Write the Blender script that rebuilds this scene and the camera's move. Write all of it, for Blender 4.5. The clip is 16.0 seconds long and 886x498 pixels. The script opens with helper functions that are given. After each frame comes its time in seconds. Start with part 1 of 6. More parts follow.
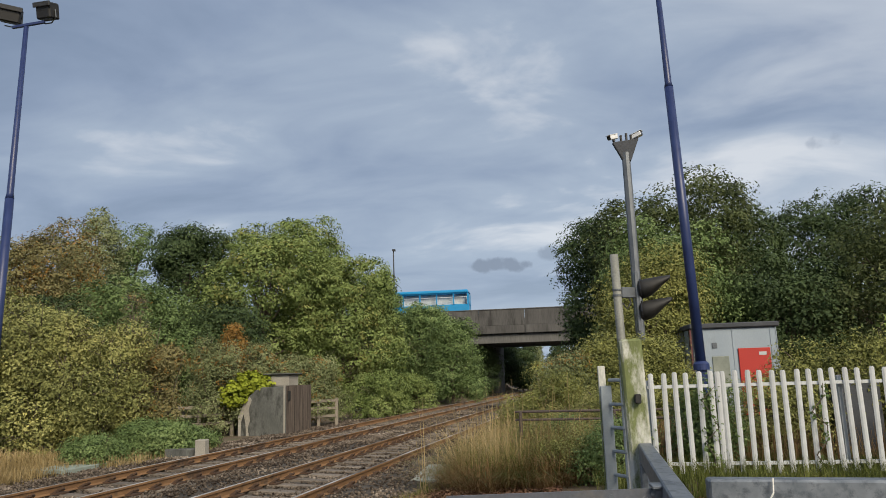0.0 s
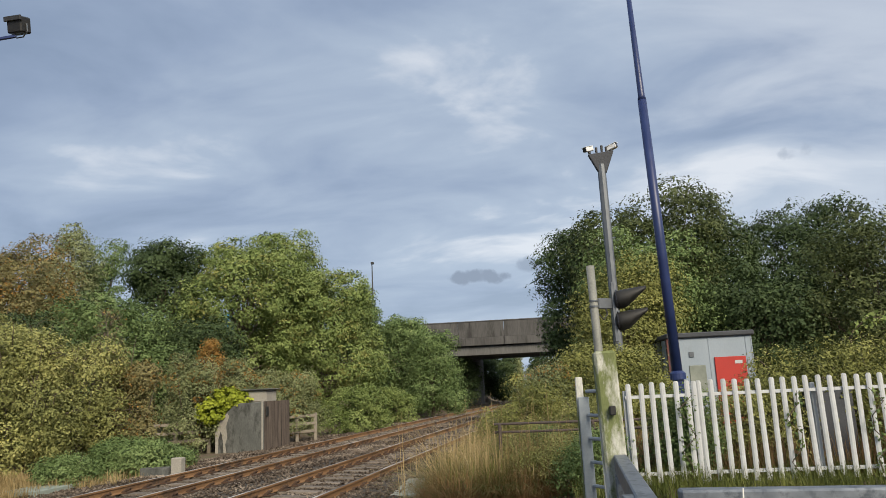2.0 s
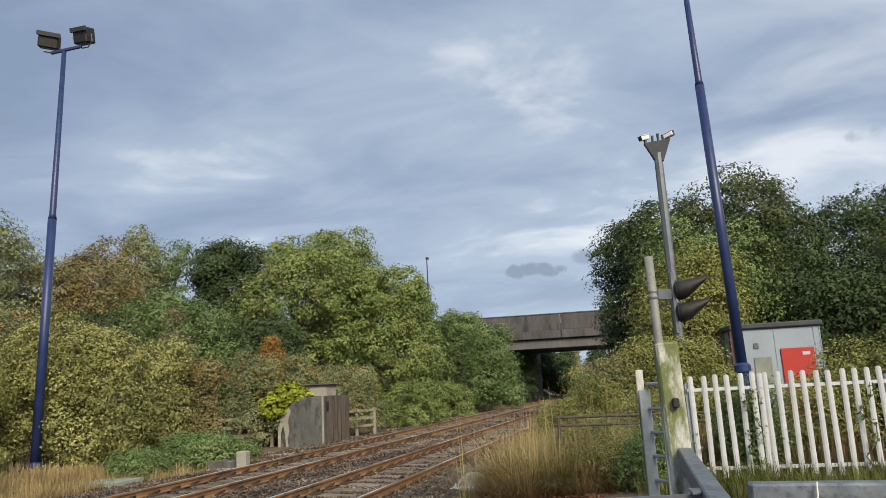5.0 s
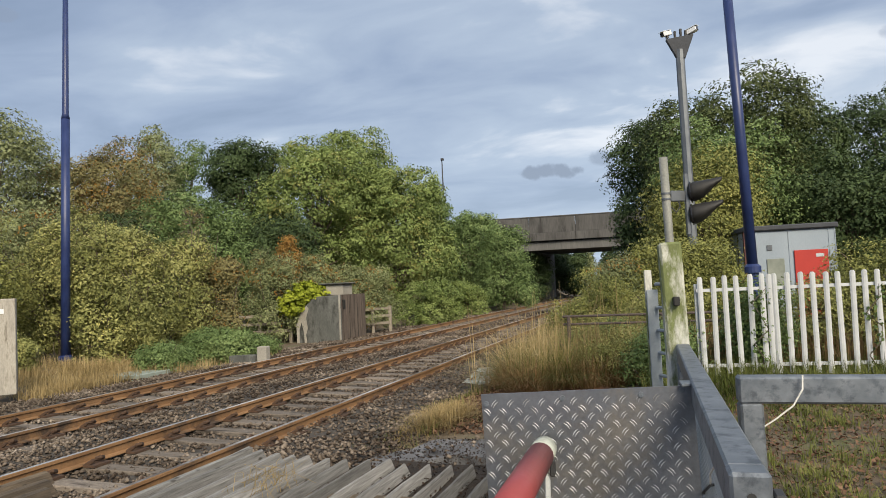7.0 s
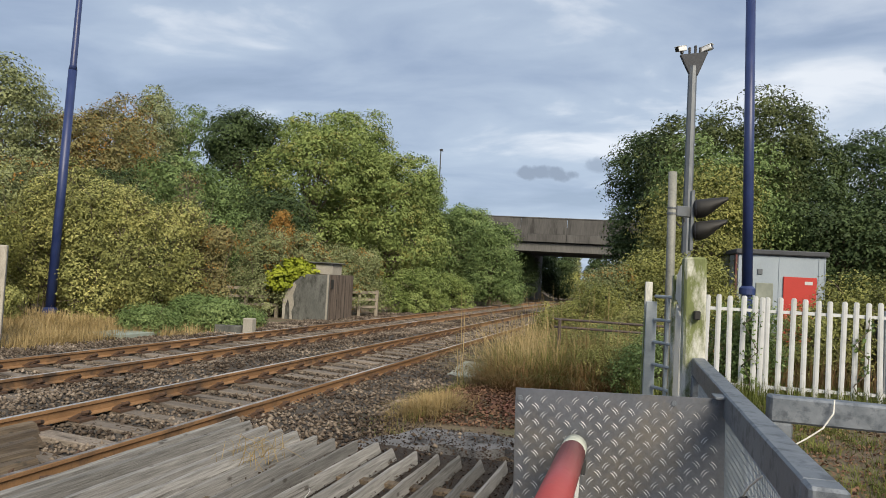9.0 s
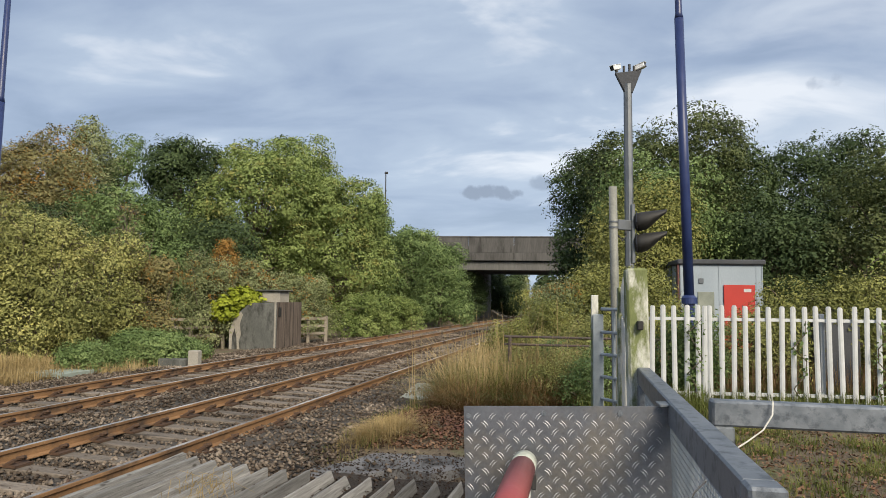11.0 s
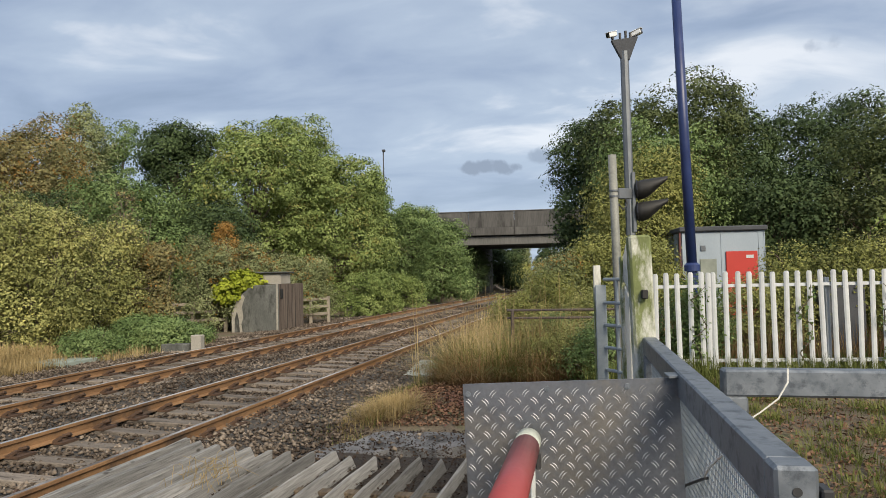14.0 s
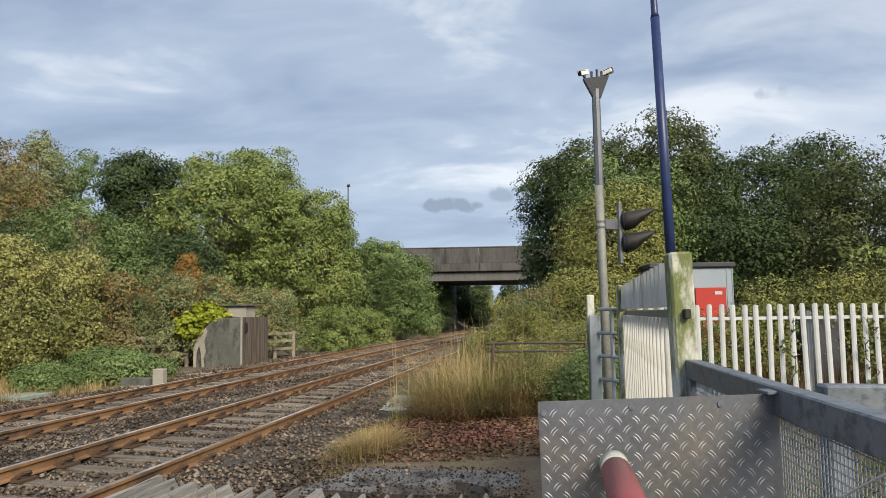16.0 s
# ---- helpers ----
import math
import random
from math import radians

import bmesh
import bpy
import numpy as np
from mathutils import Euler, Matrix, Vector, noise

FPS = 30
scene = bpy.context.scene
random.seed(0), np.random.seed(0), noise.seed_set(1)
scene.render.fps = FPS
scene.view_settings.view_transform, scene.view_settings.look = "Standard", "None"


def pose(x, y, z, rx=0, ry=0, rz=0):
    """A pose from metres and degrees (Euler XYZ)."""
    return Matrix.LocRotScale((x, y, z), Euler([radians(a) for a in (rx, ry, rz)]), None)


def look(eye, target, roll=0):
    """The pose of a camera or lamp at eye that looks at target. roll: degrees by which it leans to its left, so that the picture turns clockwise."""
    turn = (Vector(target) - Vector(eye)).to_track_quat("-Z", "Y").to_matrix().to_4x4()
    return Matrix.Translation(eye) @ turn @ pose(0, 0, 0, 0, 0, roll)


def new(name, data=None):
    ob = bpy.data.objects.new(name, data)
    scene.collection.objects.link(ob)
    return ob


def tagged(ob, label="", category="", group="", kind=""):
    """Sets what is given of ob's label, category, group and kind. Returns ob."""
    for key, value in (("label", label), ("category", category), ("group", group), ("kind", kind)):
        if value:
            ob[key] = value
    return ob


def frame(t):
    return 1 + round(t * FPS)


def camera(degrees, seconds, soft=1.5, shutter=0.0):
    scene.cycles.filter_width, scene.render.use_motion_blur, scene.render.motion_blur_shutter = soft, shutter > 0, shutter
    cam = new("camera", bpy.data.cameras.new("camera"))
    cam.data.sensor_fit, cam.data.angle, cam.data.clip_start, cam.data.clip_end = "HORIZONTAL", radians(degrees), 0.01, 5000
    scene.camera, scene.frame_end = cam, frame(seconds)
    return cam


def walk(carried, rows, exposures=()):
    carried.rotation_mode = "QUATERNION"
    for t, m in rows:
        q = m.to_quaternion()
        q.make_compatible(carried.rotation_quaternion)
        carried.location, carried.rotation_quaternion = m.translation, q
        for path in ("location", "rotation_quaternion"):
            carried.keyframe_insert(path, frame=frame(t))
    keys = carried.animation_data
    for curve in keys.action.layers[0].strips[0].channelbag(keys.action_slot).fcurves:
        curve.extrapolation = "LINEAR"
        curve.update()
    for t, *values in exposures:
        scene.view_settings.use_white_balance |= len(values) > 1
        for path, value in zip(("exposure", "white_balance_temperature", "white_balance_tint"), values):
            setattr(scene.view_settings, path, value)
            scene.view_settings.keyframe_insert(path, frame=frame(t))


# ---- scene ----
cam = camera(63.4, 16.0, 0.9)

PATH = [
    (0, (0.578, -0.138, 1.963), (0.3436, 1.8176, 2.3118), -1.80),
    (0.5, (0.596, -0.145, 1.962), (0.3554, 1.8071, 2.3261), -1.88),
    (1, (0.592, -0.144, 1.966), (0.3504, 1.8072, 2.3330), -2.15),
    (1.5, (0.601, -0.144, 1.971), (0.3953, 1.8096, 2.3470), -2.52),
    (2, (0.601, -0.149, 1.971), (0.4274, 1.8069, 2.3511), -2.68),
    (2.5, (0.595, -0.149, 1.970), (0.4133, 1.8064, 2.3464), -2.36),
    (3, (0.593, -0.146, 1.970), (0.3924, 1.8085, 2.3445), -2.26),
    (3.5, (0.594, -0.141, 1.966), (0.3681, 1.8102, 2.3434), -2.21),
    (4, (0.592, -0.140, 1.964), (0.3281, 1.8059, 2.3407), -2.03),
    (4.2, (0.588, -0.142, 1.963), (0.3046, 1.8019, 2.3404), -1.91),
    (6.3, (0.628, -0.137, 1.970), (0.2521, 1.8129, 2.2087), -4.56),
    (6.5, (0.637, -0.146, 1.969), (0.2642, 1.8103, 2.1518), -4.35),
    (7, (0.645, -0.159, 1.953), (0.2592, 1.8005, 2.0552), -2.67),
    (7.5, (0.653, -0.181, 1.942), (0.2294, 1.7727, 2.0131), -0.35),
    (8, (0.630, -0.182, 1.942), (0.1715, 1.7638, 1.9941), 0.78),
    (8.5, (0.523, -0.203, 1.955), (0.0884, 1.7483, 2.0127), 1.81),
    (9, (0.439, -0.229, 1.947), (0.0873, 1.7382, 2.0244), 3.15),
    (9.5, (0.445, -0.223, 1.947), (0.1715, 1.7548, 2.0611), 2.78),
    (9.7, (0.447, -0.221, 1.941), (0.1967, 1.7590, 2.0661), 2.61),
    (11.8, (0.484, -0.202, 1.941), (0.2338, 1.7768, 2.0871), -0.84),
    (12, (0.490, -0.194, 1.934), (0.1967, 1.7817, 2.0267), -1.78),
    (12.25, (0.490, -0.196, 1.927), (0.1713, 1.7787, 1.9522), -2.64),
    (12.5, (0.490, -0.197, 1.921), (0.1069, 1.7663, 1.9121), -3.50),
    (12.75, (0.497, -0.185, 1.913), (0.0756, 1.7701, 1.8734), -3.55),
    (13, (0.504, -0.173, 1.906), (0.0975, 1.7855, 1.8720), -3.60),
    (13.25, (0.519, -0.149, 1.912), (0.2073, 1.8265, 1.8932), -2.67),
    (13.5, (0.534, -0.125, 1.919), (0.2828, 1.8585, 1.9467), -1.74),
    (14, (0.472, -0.080, 1.932), (0.2575, 1.9073, 2.0089), -1.26),
    (14.5, (0.419, -0.033, 1.961), (0.2129, 1.9528, 2.0876), -2.55),
    (15, (0.261, 0.055, 1.906), (0.0721, 2.0395, 2.0690), -2.63),
    (15.5, (0.133, 0.114, 1.858), (-0.0095, 2.1017, 2.0257), -2.00),
    (16, (0.111, 0.123, 1.842), (0.0075, 2.1125, 2.0201), -0.81),
]
walk(cam, [(t, look(eye, target, roll)) for t, eye, target, roll in PATH],
     [(0, -0.04), (1.0, 0.14), (4.2, 0.14), (6.5, 0.28), (7.6, 0.2), (9.5, 0.28), (12.0, 0.3), (12.6, 0.45), (13.2, 0.45), (14.0, 0.26), (16, 0.32)])

# ---- world and light ----
world = bpy.data.worlds.new("overcast_sky")
scene.world = world
world.use_nodes = True
SUN_EL, SUN_AZ = 36.0, 152.0      # degrees; azimuth from +y towards +x


def build_world():
    nt = world.node_tree
    nt.nodes.clear()
    N, L = nt.nodes.new, nt.links.new

    def math_node(op, a, b=None, clamp=False):
        n = N("ShaderNodeMath")
        n.operation, n.use_clamp = op, clamp
        for k, v in enumerate((a, b)):
            if v is None:
                continue
            if isinstance(v, (int, float)):
                n.inputs[k].default_value = v
            else:
                L(v, n.inputs[k])
        return n.outputs[0]

    co = N("ShaderNodeTexCoord")
    sep = N("ShaderNodeSeparateXYZ")
    L(co.outputs["Generated"], sep.inputs[0])
    up = math_node("ADD", math_node("MAXIMUM", sep.outputs[2], 0.0), 0.16)
    px, py = math_node("DIVIDE", sep.outputs[0], up), math_node("DIVIDE", sep.outputs[1], up)
    comb = N("ShaderNodeCombineXYZ")
    L(px, comb.inputs[0]), L(py, comb.inputs[1])

    def clouds(scale, detail, rough, warp, turn, squash, shift):
        mp = N("ShaderNodeMapping")
        mp.inputs["Rotation"].default_value = (0, 0, radians(turn))
        mp.inputs["Scale"].default_value = (1, squash, 1)
        mp.inputs["Location"].default_value = shift
        L(comb.outputs[0], mp.inputs[0])
        tx = N("ShaderNodeTexNoise")
        tx.inputs["Scale"].default_value, tx.inputs["Detail"].default_value = scale, detail
        tx.inputs["Roughness"].default_value, tx.inputs["Distortion"].default_value = rough, warp
        L(mp.outputs[0], tx.inputs["Vector"])
        return tx.outputs["Fac"]

    big = clouds(0.62, 6, 0.5, 0.35, 20, 1.35, (3.1, 1.7, 0))
    fine = clouds(1.7, 8, 0.52, 0.45, 28, 1.5, (7.0, 2.0, 1.0))
    mixv = math_node("ADD", math_node("MULTIPLY", big, 0.58), math_node("MULTIPLY", fine, 0.42))
    ramp = N("ShaderNodeValToRGB")
    el = ramp.color_ramp.elements
    el[0].position, el[0].color = 0.39, (0.235, 0.305, 0.43, 1)
    el[1].position, el[1].color = 0.64, (0.72, 0.755, 0.81, 1)
    e = el.new(0.46)
    e.color = (0.29, 0.365, 0.50, 1)
    e = el.new(0.56)
    e.color = (0.395, 0.475, 0.595, 1)
    L(mixv, ramp.inputs[0])
    # paler, bluer band towards the horizon, brighter on the sun's side
    low = N("ShaderNodeMapRange")
    low.inputs["From Min"].default_value, low.inputs["From Max"].default_value = 0.02, 0.34
    low.inputs["To Min"].default_value, low.inputs["To Max"].default_value = 0.5, 0.0
    L(sep.outputs[2], low.inputs[0])
    side = N("ShaderNodeMapRange")
    side.inputs["From Min"].default_value, side.inputs["From Max"].default_value = -0.25, 0.7
    side.inputs["To Min"].default_value, side.inputs["To Max"].default_value = 0.45, 1.0
    L(sep.outputs[0], side.inputs[0])
    lowside = math_node("MULTIPLY", low.outputs[0], side.outputs[0], True)
    pale = N("ShaderNodeMixRGB")
    pale.inputs[2].default_value = (0.60, 0.71, 0.83, 1)
    L(lowside, pale.inputs[0]), L(ramp.outputs[0], pale.inputs[1])
    # brighter cloud bank on the sun's side of the sky
    bank = N("ShaderNodeMapRange")
    bank.interpolation_type = "SMOOTHSTEP"
    bank.inputs["From Min"].default_value, bank.inputs["From Max"].default_value = 0.08, 0.42
    bank.inputs["To Max"].default_value = 0.4
    L(math_node("ADD", math_node("MULTIPLY", sep.outputs[0], 0.8), math_node("MULTIPLY", math_node("SUBTRACT", fine, 0.5), 0.9)), bank.inputs[0])
    lit = N("ShaderNodeMixRGB")
    lit.inputs[2].default_value = (0.71, 0.745, 0.80, 1)
    L(bank.outputs[0], lit.inputs[0]), L(pale.outputs[0], lit.inputs[1])
    colour = lit.outputs[0]
    # small dark ragged clouds low over the bridge and the right-hand trees
    for bearing, height, wide, tall, power in ((-2.6, 8.55, 2.7, 0.75, 0.9), (2.1, 9.25, 1.5, 0.8, 0.6), (22.5, 15.6, 1.3, 0.9, 0.4), (-43, 19.5, 2.2, 0.5, 0.4)):
        b, h = radians(bearing), radians(height)
        flat = math_node("DIVIDE", sep.outputs[0], math_node("MAXIMUM", sep.outputs[1], 0.05))
        dx = math_node("DIVIDE", math_node("SUBTRACT", flat, math.tan(b)), radians(wide) / math.cos(b) ** 2)
        dz = math_node("DIVIDE", math_node("SUBTRACT", sep.outputs[2], math.sin(h)), radians(tall))
        r2 = math_node("ADD", math_node("MULTIPLY", dx, dx), math_node("MULTIPLY", dz, dz))
        tx = N("ShaderNodeTexNoise")
        tx.inputs["Scale"].default_value, tx.inputs["Detail"].default_value = 26, 7
        L(co.outputs["Generated"], tx.inputs["Vector"])
        inside = math_node("SUBTRACT", math_node("ADD", -1.45, math_node("MULTIPLY", tx.outputs["Fac"], 4.2)), r2)
        m = N("ShaderNodeMapRange")
        m.interpolation_type = "SMOOTHSTEP"
        m.inputs["From Min"].default_value, m.inputs["From Max"].default_value = 0.0, 0.6
        m.inputs["To Max"].default_value = power
        L(inside, m.inputs[0])
        ahead = math_node("GREATER_THAN", sep.outputs[1], 0.05)
        mk = math_node("MULTIPLY", m.outputs[0], ahead, True)
        mx = N("ShaderNodeMixRGB")
        mx.inputs[2].default_value = (0.25, 0.30, 0.39, 1)
        L(mk, mx.inputs[0]), L(colour, mx.inputs[1])
        colour = mx.outputs[0]
    sky = N("ShaderNodeTexSky")
    sky.sky_type, sky.sun_disc = "NISHITA", False
    sky.sun_elevation, sky.sun_rotation = radians(SUN_EL), radians(SUN_AZ)
    dim = N("ShaderNodeVectorMath")
    dim.operation = "SCALE"
    dim.inputs["Scale"].default_value = 0.1
    L(sky.outputs[0], dim.inputs[0])
    cover = N("ShaderNodeMixRGB")
    cover.inputs[0].default_value = 0.93
    L(dim.outputs[0], cover.inputs[1]), L(colour, cover.inputs[2])
    bg, out = N("ShaderNodeBackground"), N("ShaderNodeOutputWorld")
    bg.inputs["Strength"].default_value = 1.0
    L(cover.outputs[0], bg.inputs[0]), L(bg.outputs[0], out.inputs[0])


build_world()
sun_data = bpy.data.lights.new("sun", "SUN")
sun_data.energy, sun_data.angle, sun_data.color = 4.3, radians(26.0), (1.0, 0.88, 0.70)
sun = new("sun", sun_data)
_az, _el = radians(SUN_AZ), radians(SUN_EL)
sun.matrix_world = look((60 * math.sin(_az), 60 * math.cos(_az), 50), (60 * math.sin(_az) - math.sin(_az) * math.cos(_el), 60 * math.cos(_az) - math.cos(_az) * math.cos(_el), 50 - math.sin(_el)))


# ---- materials ----
def surface(name, a, b, scale=3.0, fine=40.0, rough=0.7, metal=0.0, bump=0.3, c=None, c_at=0.62, c_scale=1.2, vary=0.0, stretch=(1, 1, 1), dist=0.01, rough_b=None, knots=0.0, grain=0.25):
    """Two-scale colour a to b with grain, an optional stain colour c, relief, and a share that differs from object to object."""
    m = bpy.data.materials.new(name)
    m.use_nodes = True
    nt = m.node_tree
    N, L = nt.nodes.new, nt.links.new
    bs = nt.nodes["Principled BSDF"]
    co, mp = N("ShaderNodeTexCoord"), N("ShaderNodeMapping")
    mp.inputs["Scale"].default_value = stretch
    L(co.outputs["Object"], mp.inputs[0])
    vec = mp.outputs[0]
    info = N("ShaderNodeObjectInfo")
    if vary:
        sh = N("ShaderNodeVectorMath")
        sh.operation = "MULTIPLY_ADD"
        cm = N("ShaderNodeCombineXYZ")
        L(info.outputs["Random"], cm.inputs[0]), L(info.outputs["Random"], cm.inputs[2])
        L(cm.outputs[0], sh.inputs[0])
        sh.inputs[1].default_value = (37, 0, 53)
        L(vec, sh.inputs[2])
        vec = sh.outputs[0]

    def tex(sc, detail, rough_=0.6):
        n = N("ShaderNodeTexNoise")
        n.inputs["Scale"].default_value, n.inputs["Detail"].default_value, n.inputs["Roughness"].default_value = sc, detail, rough_
        L(vec, n.inputs["Vector"])
        return n.outputs["Fac"]

    def stretch_range(v, lo, hi, to0=0.0, to1=1.0):
        n = N("ShaderNodeMapRange")
        n.inputs["From Min"].default_value, n.inputs["From Max"].default_value = lo, hi
        n.inputs["To Min"].default_value, n.inputs["To Max"].default_value = to0, to1
        L(v, n.inputs[0])
        return n.outputs[0]

    n1, n2 = tex(scale, 6), tex(fine, 4)
    mx = N("ShaderNodeMixRGB")
    mx.inputs[1].default_value, mx.inputs[2].default_value = (*a, 1), (*b, 1)
    L(stretch_range(n1, 0.3, 0.7), mx.inputs[0])
    col = mx.outputs[0]
    if c:
        st = N("ShaderNodeMixRGB")
        st.inputs[2].default_value = (*c, 1)
        L(stretch_range(tex(c_scale, 8, 0.7), c_at - 0.05, c_at + 0.07), st.inputs[0])
        L(col, st.inputs[1])
        col = st.outputs[0]
    if knots:
        vo, km = N("ShaderNodeTexVoronoi"), N("ShaderNodeMapping")
        km.inputs["Scale"].default_value = (0.17, 1.9, 0.17) if vary else (1.0, 0.45, 1.0)
        vo.inputs["Scale"].default_value = knots
        L(vec if vary else co.outputs["Object"], km.inputs[0]), L(km.outputs[0], vo.inputs["Vector"])
        kn = N("ShaderNodeMixRGB")
        kn.inputs[2].default_value = (0.03, 0.024, 0.018, 1)
        L(stretch_range(vo.outputs["Distance"], 0.08, 0.16, 0.8, 0.0), kn.inputs[0])
        L(col, kn.inputs[1])
        col = kn.outputs[0]
    gr = N("ShaderNodeMixRGB")
    gr.blend_type = "MULTIPLY"
    gr.inputs[0].default_value = 1.0
    L(col, gr.inputs[1])
    v = stretch_range(n2, 0.25, 0.75, 1 - grain, 1 + 0.8 * grain)
    if vary:
        mu = N("ShaderNodeMath")
        mu.operation = "MULTIPLY"
        L(v, mu.inputs[0]), L(stretch_range(info.outputs["Random"], 0, 1, 1 - vary, 1 + vary), mu.inputs[1])
        v = mu.outputs[0]
    L(v, gr.inputs[2])
    L(gr.outputs[0], bs.inputs["Base Color"])
    bs.inputs["Metallic"].default_value = metal
    L(stretch_range(n1, 0.3, 0.7, rough, rough_b if rough_b is not None else min(1, rough + 0.15)), bs.inputs["Roughness"])
    if bump:
        bp = N("ShaderNodeBump")
        bp.inputs["Strength"].default_value, bp.inputs["Distance"].default_value = bump, dist
        L(n2, bp.inputs["Height"]), L(bp.outputs[0], bs.inputs["Normal"])
    return m


def leafage(name, colours, rough=0.6, through_light=0.15):
    """Leaf or blade material: each small piece takes its own colour from the ramp; light also comes through."""
    m = bpy.data.materials.new(name)
    m.use_nodes = True
    nt = m.node_tree
    N, L = nt.nodes.new, nt.links.new
    bs, out = nt.nodes["Principled BSDF"], nt.nodes["Material Output"]
    geo, ramp = N("ShaderNodeNewGeometry"), N("ShaderNodeValToRGB")
    els = ramp.color_ramp.elements
    els[0].color, els[1].color = (*colours[0], 1), (*colours[-1], 1)
    for k, col in enumerate(colours[1:-1], 1):
        els.new(k / (len(colours) - 1)).color = (*col, 1)
    co, tx = N("ShaderNodeTexCoord"), N("ShaderNodeTexNoise")
    tx.inputs["Scale"].default_value, tx.inputs["Detail"].default_value = 0.8, 3
    L(co.outputs["Object"], tx.inputs["Vector"])
    a1, a2 = N("ShaderNodeMath"), N("ShaderNodeMath")
    a1.operation, a2.operation = "MULTIPLY", "MULTIPLY_ADD"
    L(geo.outputs["Random Per Island"], a1.inputs[0])
    a1.inputs[1].default_value = 0.36
    L(tx.outputs["Fac"], a2.inputs[0])
    a2.inputs[1].default_value = 1.1
    sub = N("ShaderNodeMath")
    sub.operation = "SUBTRACT"
    L(a1.outputs[0], sub.inputs[0])
    sub.inputs[1].default_value = 0.24
    L(sub.outputs[0], a2.inputs[2])
    L(a2.outputs[0], ramp.inputs[0])
    L(ramp.outputs[0], bs.inputs["Base Color"])
    bs.inputs["Roughness"].default_value = rough
    bs.inputs["Specular IOR Level"].default_value = 0.15
    tr, mx = N("ShaderNodeBsdfTranslucent"), N("ShaderNodeMixShader")
    L(ramp.outputs[0], tr.inputs[0])
    mx.inputs[0].default_value = through_light
    L(bs.outputs[0], mx.inputs[1]), L(tr.outputs[0], mx.inputs[2]), L(mx.outputs[0], out.inputs[0])
    return m


